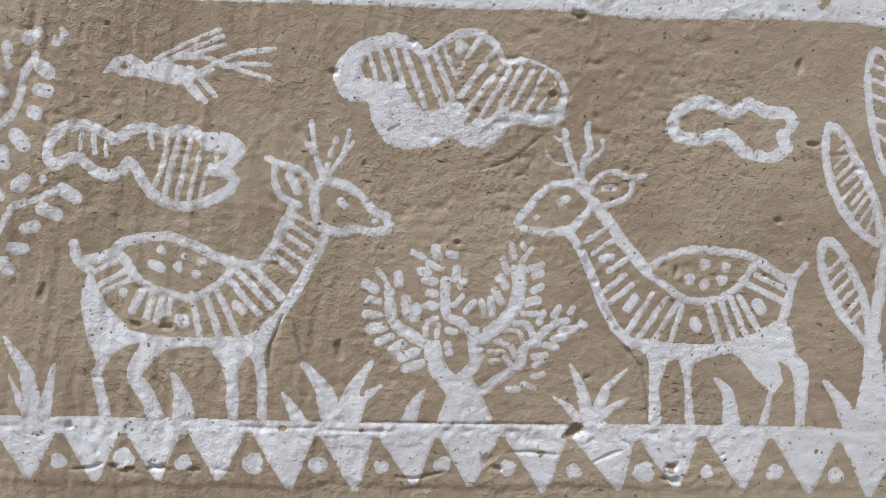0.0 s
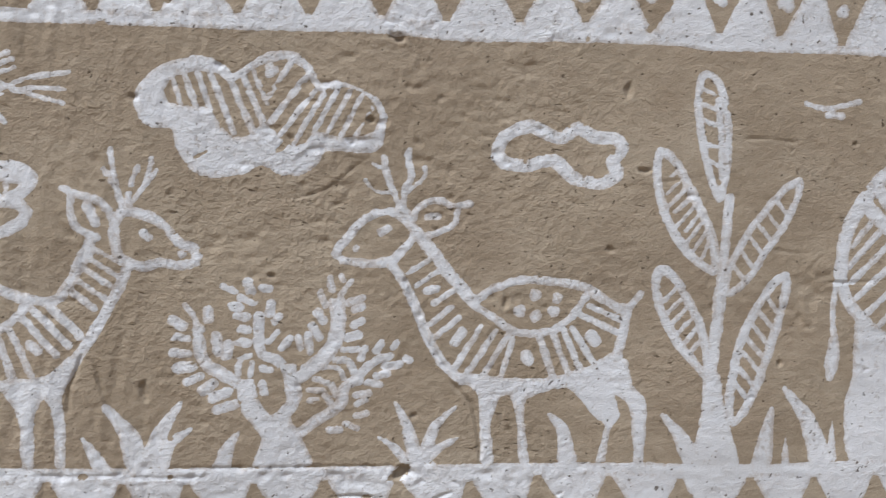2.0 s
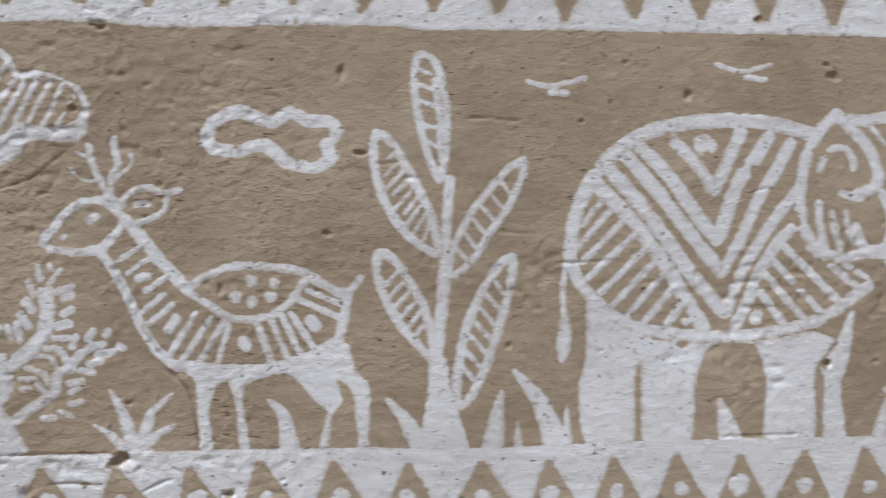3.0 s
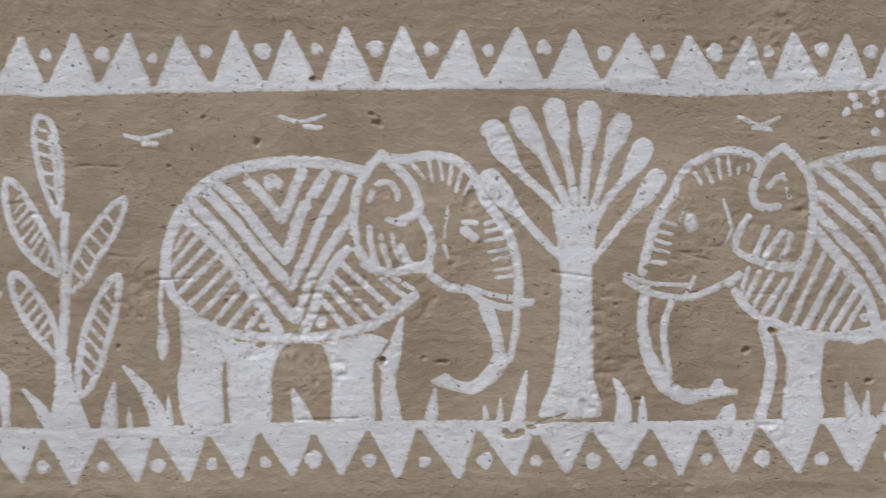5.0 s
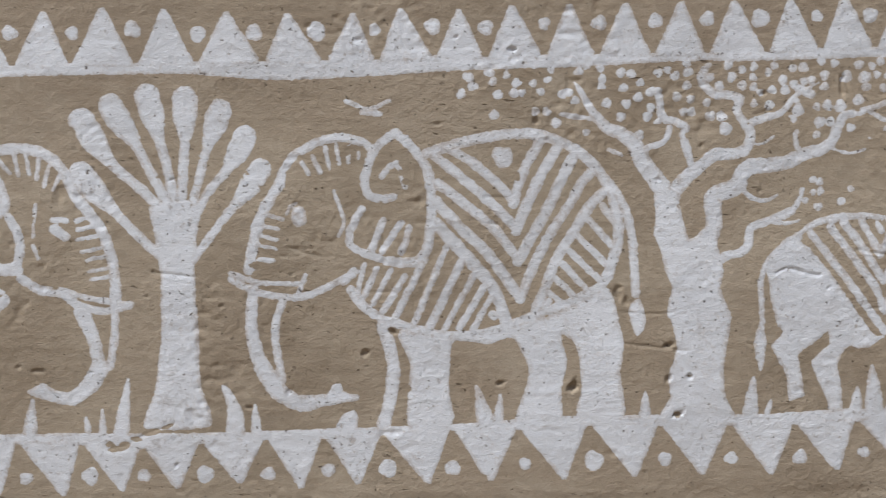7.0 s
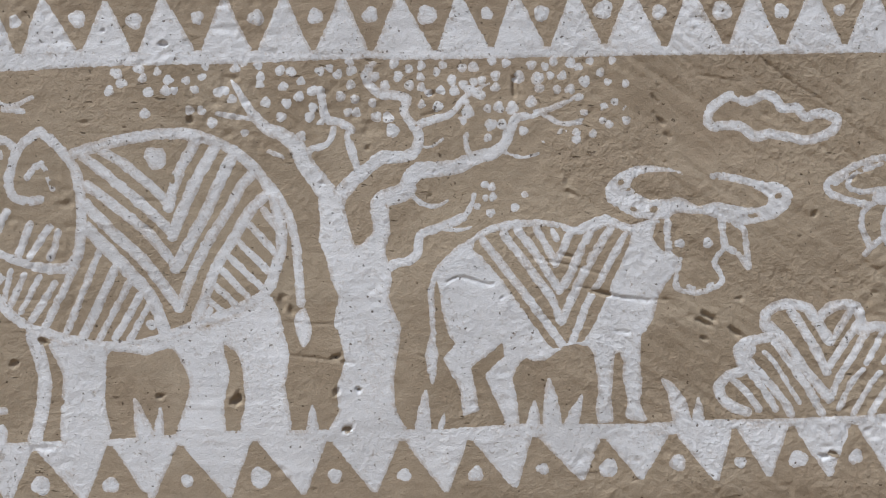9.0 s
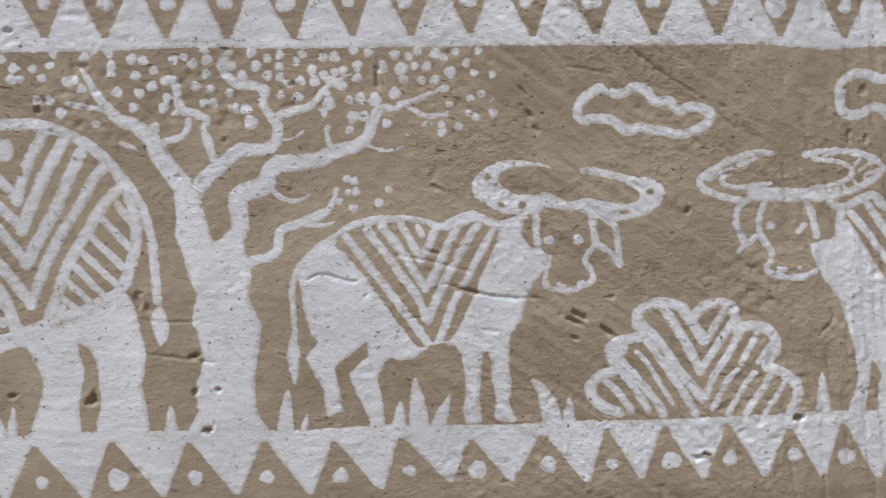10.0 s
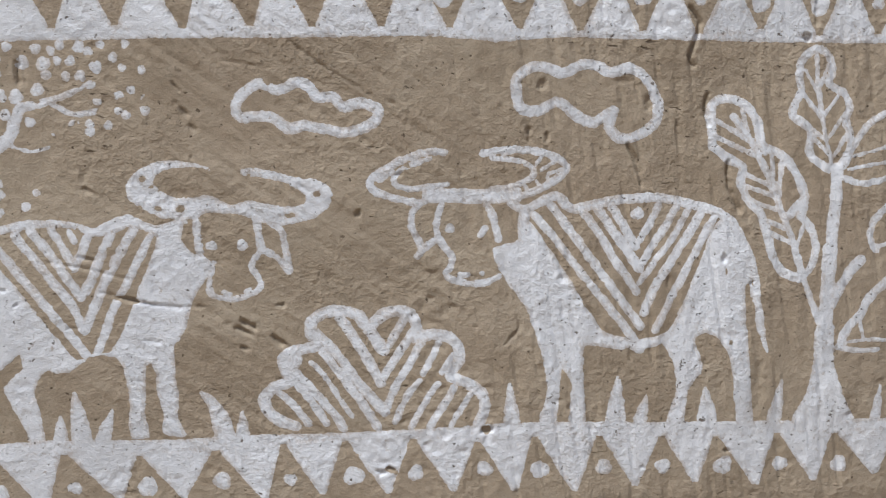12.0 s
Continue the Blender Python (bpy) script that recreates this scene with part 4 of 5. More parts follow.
stroke(7, 1367, 1500, 1359, 1469)
stroke(7, 1384, 1485, 1373, 1463)
stroke(7, 1407, 1413, 1427, 1418)
stroke(7, 1409, 1399, 1431, 1403)
stroke(7, 1408, 1383, 1438, 1388)
stroke(7, 1415, 1364, 1445, 1369)
stroke(7, 1420, 1350, 1449, 1356)
stroke(7, 1422, 1332, 1450, 1336)
stroke(7, 1426, 1320, 1452, 1323)
stroke(7, 1344, 1440, 1340, 1412, 1338, 1390)
stroke(6, 1336, 1377, 1343, 1356)
stroke(15, 1314, 1324, 1344, 1305, 1377, 1299, 1400, 1280)
stroke(10, 1369, 1307, 1423, 1289, 1487, 1278)
stroke(13, 1395, 1283, 1442, 1268, 1484, 1278)
stroke(13, 1460, 1289, 1458, 1237, 1448, 1180)
fill(1440, 1185, 1452, 1185, 1425, 1143, 1385, 1117, 1348, 1124, 1310, 1139, 1319, 1148, 1338, 1155, 1355, 1143, 1379, 1141, 1400, 1157, 1418, 1189, 1411, 1228, 1393, 1271, 1417, 1274, 1435, 1223)
piece("eye")
stroke(17, 1372, 1401, 1388, 1389)
stroke(9, 1371, 1416, 1392, 1414)
piece("stripe", True)
stroke(18, 999, 1495, 1032, 1462, 1056, 1428)
stroke(19, 1095, 1506, 1080, 1471, 1059, 1425)
stroke(20, 951, 1486, 990, 1449, 1025, 1402, 1063, 1356)
stroke(21, 1135, 1500, 1116, 1470, 1096, 1443, 1081, 1406, 1065, 1355)
stroke(20, 931, 1473, 979, 1421, 1024, 1365, 1070, 1311)
stroke(18, 1167, 1493, 1148, 1456, 1123, 1415, 1103, 1368, 1074, 1313)
stroke(21, 908, 1453, 951, 1408, 995, 1351, 1031, 1304, 1076, 1254)
stroke(17, 1177, 1425, 1147, 1386, 1123, 1350, 1101, 1312, 1080, 1254)
stroke(21, 889, 1434, 941, 1384, 985, 1328, 1016, 1281, 1049, 1228)
stroke(18, 1171, 1372, 1149, 1349, 1124, 1307, 1109, 1265, 1092, 1231)
daubs(15, 1045, 1487)
stroke(9, 900, 1413, 873, 1376)
stroke(10, 913, 1399, 869, 1348)
stroke(10, 933, 1385, 873, 1326)
stroke(10, 949, 1366, 879, 1302)
stroke(10, 969, 1350, 897, 1281)
stroke(10, 983, 1334, 915, 1263)
stroke(10, 996, 1317, 933, 1244)
stroke(11, 1008, 1295, 956, 1233)
stroke(11, 1018, 1270, 989, 1228)
daubs(7, 1022, 1240)
stroke(12, 1196, 1347, 1272, 1286)
stroke(12, 1161, 1347, 1247, 1264)
stroke(11, 1142, 1331, 1218, 1252)
stroke(11, 1132, 1310, 1195, 1240)
stroke(13, 1129, 1281, 1165, 1233)
stroke(10, 1233, 1331, 1281, 1303)
daubs(10, 1124, 1246)

figure("painted_tree", "white painted fan-shaped tree with eight club-ended stems on thick trunk", "wall painting", "painted plants")
piece("trunk")
fill(1497, 1078, 1517, 1137, 1531, 1222, 1535, 1326, 1526, 1424, 1558, 1442, 1593, 1432, 1590, 1325, 1591, 1221, 1591, 1145, 1603, 1078)
fill(1524, 1434, 1602, 1432, 1596, 1382, 1591, 1346, 1549, 1343, 1532, 1384)
piece("stem")
club(40, 1418, 1487, 1435, 1464, 1479, 1413, 1518, 1371, 1549, 1343)
piece("stem")
club(42, 1423, 1569, 1437, 1545, 1468, 1499, 1508, 1462, 1551, 1416)
piece("stem")
club(40, 1470, 1591, 1478, 1575, 1501, 1539, 1528, 1484, 1552, 1434)
piece("stem")
club(40, 1528, 1605, 1533, 1583, 1542, 1542, 1554, 1492, 1563, 1436)
piece("stem")
club(40, 1587, 1599, 1586, 1577, 1585, 1541, 1579, 1492, 1575, 1436)
piece("stem")
club(38, 1641, 1578, 1633, 1558, 1620, 1527, 1606, 1482, 1593, 1439)
piece("stem")
club(37, 1678, 1536, 1668, 1516, 1644, 1481, 1616, 1450, 1595, 1414)
piece("stem")
club(35, 1700, 1485, 1685, 1462, 1647, 1417, 1614, 1377, 1589, 1346)

figure("painted_figure", "white painted trunked figure with chevron-striped body facing its twin", "wall painting", "painted animal shapes")
piece("body")
stroke(21, 1885, 1230, 1899, 1167, 1892, 1112, 1879, 1069)
fill(1908, 1220, 1926, 1167, 1919, 1066, 1991, 1064, 1987, 1128, 1997, 1199, 2053, 1194, 2093, 1202, 2116, 1152, 2109, 1116, 2093, 1063, 2166, 1064, 2167, 1114, 2178, 1160, 2170, 1206, 2193, 1187, 2200, 1123, 2193, 1066, 2268, 1067, 2263, 1139, 2269, 1194, 2246, 1278, 2180, 1246, 2090, 1222, 1999, 1210)
stroke(17, 1963, 1501, 2009, 1514, 2054, 1523, 2100, 1528, 2146, 1524, 2189, 1506, 2222, 1480, 2244, 1452, 2258, 1417, 2264, 1383, 2264, 1353, 2256, 1328, 2246, 1300, 2232, 1280, 2200, 1263)
stroke(16, 2200, 1261, 2154, 1247, 2117, 1234, 2079, 1220, 2042, 1211, 2005, 1209, 1968, 1213, 1932, 1223, 1904, 1234, 1884, 1240)
stroke(15, 1886, 1238, 1863, 1256, 1845, 1273, 1835, 1290)
stroke(14, 2253, 1445, 2274, 1410, 2283, 1378, 2287, 1345, 2289, 1308, 2290, 1267)
fill(2283, 1255, 2297, 1260, 2306, 1227, 2302, 1211, 2292, 1199, 2284, 1214, 2279, 1235)
piece("ear")
stroke(14, 1916, 1535, 1892, 1520, 1879, 1505, 1870, 1484, 1864, 1462, 1867, 1443, 1878, 1435, 1889, 1432)
stroke(14, 1896, 1432, 1908, 1435)
stroke(16, 1916, 1535, 1936, 1517, 1954, 1494, 1965, 1471, 1968, 1443, 1968, 1409, 1964, 1372, 1956, 1345, 1942, 1332, 1919, 1330, 1895, 1333)
stroke(13, 1858, 1417, 1847, 1401, 1838, 1383, 1836, 1365, 1847, 1353, 1860, 1347, 1878, 1340, 1898, 1333)
stroke(12, 1891, 1398, 1882, 1377, 1871, 1353)
stroke(12, 1919, 1392, 1905, 1374, 1888, 1349)
stroke(11, 1931, 1385, 1925, 1363, 1917, 1346)
stroke(10, 1892, 1468, 1903, 1481, 1915, 1488)
stroke(9, 1915, 1486, 1922, 1475)
stroke(7, 1922, 1465, 1928, 1449)
piece("head")
stroke(14, 1883, 1509, 1868, 1518, 1854, 1525, 1832, 1530, 1804, 1528, 1782, 1520, 1759, 1508, 1746, 1496, 1736, 1479, 1730, 1459)
stroke(17, 1730, 1461, 1718, 1443, 1705, 1423, 1694, 1400, 1687, 1375, 1681, 1353, 1676, 1327)
stroke(6, 1815, 1446, 1823, 1422, 1829, 1396, 1819, 1375)
stroke(7, 1766, 1494, 1776, 1476)
stroke(8, 1784, 1502, 1795, 1477)
stroke(7, 1804, 1516, 1810, 1482)
stroke(7, 1822, 1519, 1825, 1490)
stroke(6, 1841, 1516, 1840, 1491)
stroke(5, 1856, 1510, 1856, 1497)
stroke(7, 1706, 1414, 1732, 1405)
stroke(6, 1701, 1395, 1726, 1390)
stroke(6, 1696, 1380, 1723, 1373)
stroke(6, 1694, 1365, 1721, 1358)
stroke(8, 1693, 1343, 1715, 1340)
stroke(9, 1646, 1322, 1691, 1306, 1752, 1302)
stroke(12, 1647, 1313, 1690, 1289, 1752, 1280, 1798, 1295, 1845, 1319)
stroke(8, 1765, 1316, 1748, 1277)
stroke(14, 1842, 1319, 1825, 1302)
fill(1673, 1300, 1665, 1233, 1675, 1171, 1703, 1121, 1747, 1095, 1793, 1104, 1840, 1111, 1840, 1119, 1818, 1126, 1813, 1139, 1802, 1138, 1790, 1124, 1745, 1124, 1723, 1143, 1695, 1191, 1685, 1237, 1688, 1300)
stroke(13, 1727, 1276, 1712, 1227, 1721, 1148)
piece("eye")
stroke(23, 1758, 1414, 1758, 1404)
stroke(5, 1740, 1413, 1746, 1425, 1756, 1431)
piece("stripe", True)
daubs(15, 2083, 1493)
stroke(15, 1998, 1508, 2036, 1484, 2068, 1456, 2098, 1426)
stroke(16, 2146, 1520, 2125, 1486, 2109, 1455, 2098, 1418)
stroke(16, 1975, 1498, 2017, 1462, 2058, 1425, 2101, 1381)
stroke(18, 2175, 1512, 2155, 1481, 2141, 1459, 2119, 1414, 2101, 1376)
stroke(16, 1979, 1454, 2026, 1416, 2067, 1379, 2103, 1330)
stroke(18, 2202, 1501, 2177, 1458, 2155, 1413, 2128, 1368, 2103, 1326)
stroke(18, 1974, 1427, 2016, 1380, 2053, 1343, 2080, 1305, 2106, 1266)
stroke(16, 2231, 1471, 2211, 1452, 2186, 1412, 2155, 1367, 2130, 1322, 2106, 1267)
stroke(20, 1973, 1392, 2007, 1353, 2043, 1311, 2066, 1278, 2081, 1231)
stroke(17, 2253, 1441, 2220, 1411, 2190, 1366, 2162, 1321, 2143, 1276, 2124, 1232)
stroke(11, 2239, 1411, 2265, 1373)
stroke(11, 2217, 1390, 2261, 1337)
stroke(11, 2197, 1366, 2249, 1312)
stroke(11, 2182, 1344, 2237, 1288)
stroke(11, 2169, 1326, 2215, 1274)
stroke(11, 2157, 1303, 2196, 1263)
stroke(11, 2144, 1282, 2181, 1249)
stroke(13, 2152, 1260, 2147, 1249)
stroke(9, 1858, 1330, 1846, 1284)
stroke(10, 1878, 1322, 1853, 1273)
stroke(10, 1900, 1319, 1866, 1259)
stroke(11, 1922, 1309, 1881, 1246)
stroke(12, 1956, 1338, 1901, 1236)
stroke(11, 1990, 1353, 1932, 1226)
stroke(14, 2016, 1334, 1956, 1219)
stroke(11, 2032, 1306, 1980, 1215)
stroke(12, 2054, 1297, 2007, 1222)
stroke(11, 2064, 1278, 2026, 1214)
daubs(8, 2062, 1241)

figure("painted_tree", "white painted spreading tree with twisted branches and many leaf dots", "wall painting", "painted plants")
piece("trunk")
fill(2323, 1431, 2324, 1390, 2321, 1364, 2331, 1336, 2338, 1300, 2348, 1277, 2342, 1227, 2438, 1224, 2432, 1252, 2425, 1275, 2430, 1306, 2421, 1343, 2429, 1370, 2428, 1401, 2404, 1402, 2403, 1375, 2390, 1360, 2376, 1353, 2367, 1385, 2363, 1416, 2364, 1430, 2350, 1439)
fill(2325, 1054, 2342, 1101, 2341, 1136, 2355, 1180, 2349, 1232, 2436, 1232, 2441, 1215, 2432, 1169, 2428, 1125, 2434, 1090, 2450, 1050)
piece("branch")
blade(31, 2344, 1421, 2324, 1451, 2306, 1476, 2298, 1494, 2288, 1510, 2271, 1523, 2249, 1533, 2232, 1551, 2221, 1567, 2211, 1587, 2199, 1605)
stroke(8, 2232, 1546, 2205, 1551, 2177, 1556)
stroke(10, 2309, 1484, 2313, 1499, 2334, 1505, 2345, 1516, 2349, 1531)
piece("branch")
blade(23, 2350, 1424, 2373, 1450, 2391, 1465, 2409, 1479, 2424, 1486, 2450, 1486, 2468, 1492, 2477, 1511, 2476, 1531, 2499, 1540, 2526, 1549, 2544, 1570, 2558, 1580, 2584, 1593)
stroke(14, 2476, 1524, 2464, 1538, 2455, 1556, 2460, 1573, 2442, 1579, 2424, 1579, 2407, 1591, 2399, 1606, 2404, 1619)
stroke(13, 2384, 1466, 2375, 1496, 2370, 1518, 2374, 1530, 2356, 1540, 2339, 1544, 2333, 1568, 2331, 1586)
stroke(5, 2474, 1500, 2497, 1501, 2513, 1512)
stroke(14, 2553, 1585, 2573, 1575)
piece("branch")
blade(29, 2417, 1384, 2415, 1415, 2426, 1425, 2454, 1434, 2463, 1453, 2476, 1465, 2508, 1466, 2535, 1470, 2557, 1480, 2589, 1489, 2607, 1504, 2617, 1529, 2625, 1541, 2642, 1544, 2669, 1551, 2696, 1561, 2721, 1573)
stroke(8, 2666, 1545, 2680, 1536, 2698, 1530, 2725, 1534)
stroke(5, 2605, 1489, 2633, 1481, 2657, 1486)
stroke(8, 2559, 1483, 2548, 1496, 2548, 1514, 2557, 1531, 2571, 1542)
stroke(6, 2563, 1450, 2597, 1450, 2642, 1456)
stroke(7, 2459, 1434, 2476, 1416, 2498, 1410, 2518, 1417)
piece("branch")
stroke(14, 2418, 1309, 2434, 1324, 2457, 1328, 2471, 1342, 2475, 1367, 2498, 1376, 2521, 1384, 2540, 1392)
stroke(9, 2539, 1391, 2552, 1406, 2558, 1426)
stroke(5, 2514, 1375, 2534, 1373, 2552, 1377)
piece("leaf", True)
daubs(9, 2033, 1618, 2280, 1570, 2431, 1545, 2437, 1526, 2598, 1556, 2619, 1556, 2602, 1531, 2628, 1602, 2657, 1599, 2648, 1565, 2728, 1594, 2585, 1531, 2039, 1602, 2552, 1551)
daubs(7, 2021, 1592, 2065, 1624, 2071, 1610, 2092, 1619, 2078, 1589, 2108, 1607, 2103, 1591, 2116, 1591, 2071, 1558, 2134, 1605, 2136, 1562, 2145, 1592, 2157, 1610, 2162, 1626, 2168, 1543, 2180, 1587, 2189, 1591, 2199, 1577, 2216, 1527, 2206, 1622, 2219, 1630, 2240, 1627, 2243, 1609, 2242, 1597)
daubs(7, 2249, 1570, 2275, 1595, 2272, 1617, 2288, 1616, 2272, 1549, 2303, 1601, 2299, 1579, 2313, 1549, 2320, 1587, 2331, 1616, 2319, 1563, 2331, 1540, 2300, 1520, 2346, 1620, 2358, 1611, 2377, 1615, 2375, 1630, 2377, 1595, 2361, 1579, 2382, 1574, 2371, 1555, 2384, 1554)
daubs(7, 2410, 1627, 2412, 1606, 2408, 1567, 2414, 1547, 2428, 1592, 2441, 1625, 2449, 1606, 2464, 1616, 2465, 1592, 2483, 1622, 2482, 1604, 2482, 1589, 2483, 1564, 2492, 1581, 2506, 1613, 2506, 1560, 2511, 1584, 2516, 1621, 2528, 1598, 2532, 1584, 2545, 1617, 2546, 1592, 2548, 1567, 2561, 1617, 2561, 1596)
daubs(7, 2573, 1596, 2543, 1539, 2581, 1555, 2580, 1511, 2589, 1627, 2594, 1604, 2594, 1587, 2611, 1622, 2649, 1619, 2661, 1584, 2670, 1617, 2635, 1521, 2664, 1508, 2682, 1624, 2678, 1603, 2686, 1582, 2695, 1602, 2707, 1620, 2707, 1582, 2720, 1614, 2719, 1569)
daubs(6, 2737, 1623, 2740, 1515, 2753, 1606, 2715, 1517, 2694, 1516, 2715, 1506, 2728, 1548, 2764, 1591, 2770, 1624, 2757, 1554, 2774, 1562, 2791, 1589, 2791, 1550, 2791, 1533, 2755, 1534, 2765, 1527)
daubs(6, 2636, 1424, 2619, 1405, 2583, 1398, 2587, 1423, 2575, 1442, 2586, 1438, 2154, 1561, 2575, 1421, 2562, 1409)
stroke(8, 2251, 1499, 2271, 1490)

figure("painted_figure", "white painted long-horned four-legged figure with chevron saddle and solid hindquarters", "wall painting", "painted animal shapes")
piece("body")
fill(2496, 1316, 2507, 1328, 2524, 1344, 2549, 1360, 2579, 1378, 2620, 1387, 2660, 1386, 2693, 1380, 2711, 1373, 2730, 1383, 2759, 1391, 2779, 1382, 2800, 1375, 2821, 1381, 2841, 1381, 2843, 1362, 2845, 1341, 2857, 1334, 2872, 1320, 2869, 1307, 2861, 1295, 2848, 1278, 2837, 1257, 2830, 1232, 2819, 1211, 2811, 1203, 2810, 1147, 2813, 1130, 2810, 1096, 2820, 1069, 2797, 1070, 2786, 1077, 2789, 1105, 2782, 1140, 2782, 1165, 2776, 1178, 2770, 1174, 2767, 1140, 2764, 1106, 2767, 1071, 2742, 1070, 2740, 1089, 2743, 1124, 2740, 1158, 2735, 1179, 2728, 1188, 2712, 1193, 2695, 1191, 2678, 1181, 2661, 1170, 2644, 1169, 2632, 1174, 2619, 1161, 2612, 1145, 2616, 1119, 2620, 1080, 2620, 1069, 2599, 1069, 2595, 1085, 2584, 1111, 2575, 1133, 2569, 1150, 2586, 1167, 2599, 1179, 2596, 1198, 2583, 1188, 2566, 1176, 2549, 1163, 2552, 1138, 2557, 1104, 2558, 1093, 2534, 1087, 2532, 1104, 2527, 1134, 2515, 1156, 2506, 1177, 2517, 1190, 2523, 1200, 2514, 1215, 2507, 1241, 2504, 1257, 2501, 1282, 2495, 1303)
bare(2555, 1351, 2586, 1368, 2635, 1376, 2680, 1373, 2705, 1362, 2734, 1364, 2760, 1374, 2795, 1359, 2789, 1334, 2773, 1301, 2755, 1259, 2738, 1222, 2722, 1199, 2699, 1196, 2674, 1188, 2646, 1224, 2615, 1271, 2580, 1318)
bare(2835, 1374, 2847, 1376, 2849, 1353, 2850, 1334, 2841, 1337, 2831, 1354)
stroke(9, 2498, 1309, 2490, 1283, 2490, 1249, 2491, 1216, 2488, 1195)
fill(2485, 1208, 2493, 1205, 2498, 1182, 2493, 1148, 2487, 1138, 2481, 1157, 2478, 1182)
piece("head")
stroke(12, 2852, 1378, 2853, 1357, 2854, 1337)
stroke(9, 2872, 1320, 2867, 1299, 2865, 1279, 2877, 1271, 2902, 1268, 2923, 1274, 2937, 1285, 2933, 1301, 2925, 1314, 2936, 1331, 2942, 1336)
stroke(12, 2935, 1381, 2938, 1357, 2941, 1336)
stroke(9, 2941, 1336, 2958, 1329, 2978, 1306)
stroke(10, 2978, 1308, 2974, 1337, 2970, 1362, 2955, 1375)
stroke(8, 2885, 1278, 2893, 1274)
stroke(8, 2917, 1278, 2922, 1281)
piece("eye", True)
daubs(7, 2872, 1345)
daubs(8, 2914, 1345)
piece("horns")
fill(2882, 1446, 2868, 1456, 2835, 1464, 2806, 1464, 2777, 1453, 2758, 1432, 2761, 1413, 2784, 1394, 2812, 1384, 2854, 1382, 2866, 1390, 2908, 1388, 2929, 1381, 2962, 1370, 2992, 1373, 3021, 1381, 3038, 1395, 3044, 1412, 3038, 1424, 3021, 1433, 2992, 1437, 2967, 1445, 2938, 1451, 2919, 1450, 2917, 1442, 2950, 1437, 2979, 1429, 2999, 1418, 3007, 1411, 3002, 1400, 2979, 1396, 2950, 1401, 2927, 1407, 2904, 1401, 2888, 1408, 2871, 1417, 2855, 1413, 2826, 1413, 2805, 1423, 2795, 1436, 2805, 1447, 2826, 1454, 2864, 1453)
bare(2829, 1402, 2837, 1397, 2833, 1391, 2825, 1394)
bare(2799, 1403, 2807, 1398, 2804, 1394, 2795, 1398)
bare(2777, 1441, 2784, 1444, 2787, 1439, 2780, 1435)
bare(2975, 1386, 2987, 1387, 2992, 1383, 2980, 1381)
bare(3017, 1416, 3025, 1418, 3027, 1411, 3019, 1410)
piece("stripe", True)
stroke(13, 2569, 1357, 2593, 1326, 2624, 1284, 2655, 1241, 2688, 1194)
stroke(13, 2601, 1366, 2622, 1338, 2649, 1300, 2673, 1266, 2686, 1232)
stroke(14, 2623, 1372, 2646, 1341, 2670, 1303, 2686, 1278)
stroke(12, 2652, 1373, 2667, 1345, 2679, 1320)
stroke(10, 2676, 1369, 2682, 1356)
stroke(13, 2702, 1362, 2692, 1340, 2679, 1318)
stroke(14, 2733, 1363, 2718, 1335, 2703, 1303, 2687, 1278)
stroke(14, 2765, 1369, 2745, 1339, 2723, 1302, 2707, 1269, 2688, 1230)
stroke(12, 2787, 1360, 2770, 1330, 2748, 1289, 2730, 1260, 2717, 1227, 2703, 1195)

figure("painted_cloud", "small white painted wavy cloud outline on trowelled mud", "wall painting", "painted clouds")
ring(15, 2915, 1532, 2922, 1549, 2947, 1566, 2975, 1557, 3001, 1567, 3018, 1560, 3028, 1546, 3050, 1546, 3062, 1532, 3089, 1537, 3113, 1526, 3102, 1508, 3068, 1497, 3034, 1503, 3010, 1508, 2986, 1504, 2965, 1520, 2942, 1522, 2923, 1521)

figure("painted_cloud", "small white painted two-lobed cloud outline on cracked mud", "wall painting", "painted clouds")
ring(15, 3305, 1534, 3304, 1564, 3325, 1581, 3350, 1579, 3371, 1572, 3396, 1583, 3420, 1581, 3437, 1572, 3468, 1577, 3492, 1557, 3505, 1529, 3502, 1503, 3476, 1484, 3452, 1480, 3434, 1496, 3441, 1519, 3412, 1503, 3386, 1515, 3363, 1533, 3334, 1521, 3313, 1523)

figure("painted_bush", "white painted scalloped bush with chevron hatching on the lower border", "wall painting", "painted plants")
piece("outline")
stroke(17, 2976, 1079, 2951, 1089, 2936, 1105, 2934, 1122, 2947, 1136, 2968, 1144, 2977, 1153, 2964, 1169, 2964, 1182, 2982, 1190, 3007, 1195, 3012, 1202, 3004, 1215, 3007, 1232, 3022, 1243, 3046, 1246, 3071, 1239, 3086, 1222, 3106, 1237, 3127, 1244, 3148, 1237, 3155, 1219, 3155, 1204, 3179, 1208, 3201, 1203, 3215, 1188, 3216, 1169, 3205, 1153, 3203, 1145, 3227, 1135, 3248, 1117, 3251, 1095, 3241, 1073)
stroke(20, 2981, 1177, 2968, 1158)
piece("hatch", True)
stroke(12, 2955, 1130, 2977, 1108, 2995, 1083)
stroke(12, 2977, 1147, 2998, 1120, 3021, 1082)
stroke(13, 2975, 1164, 3002, 1133, 3032, 1097, 3046, 1073)
stroke(8, 3003, 1172, 3020, 1154, 3041, 1119, 3058, 1092)
stroke(13, 3020, 1189, 3041, 1158, 3071, 1114, 3095, 1073)
stroke(15, 3012, 1215, 3037, 1188, 3067, 1144, 3089, 1117, 3106, 1095)
stroke(15, 3042, 1242, 3063, 1209, 3084, 1174, 3101, 1139)
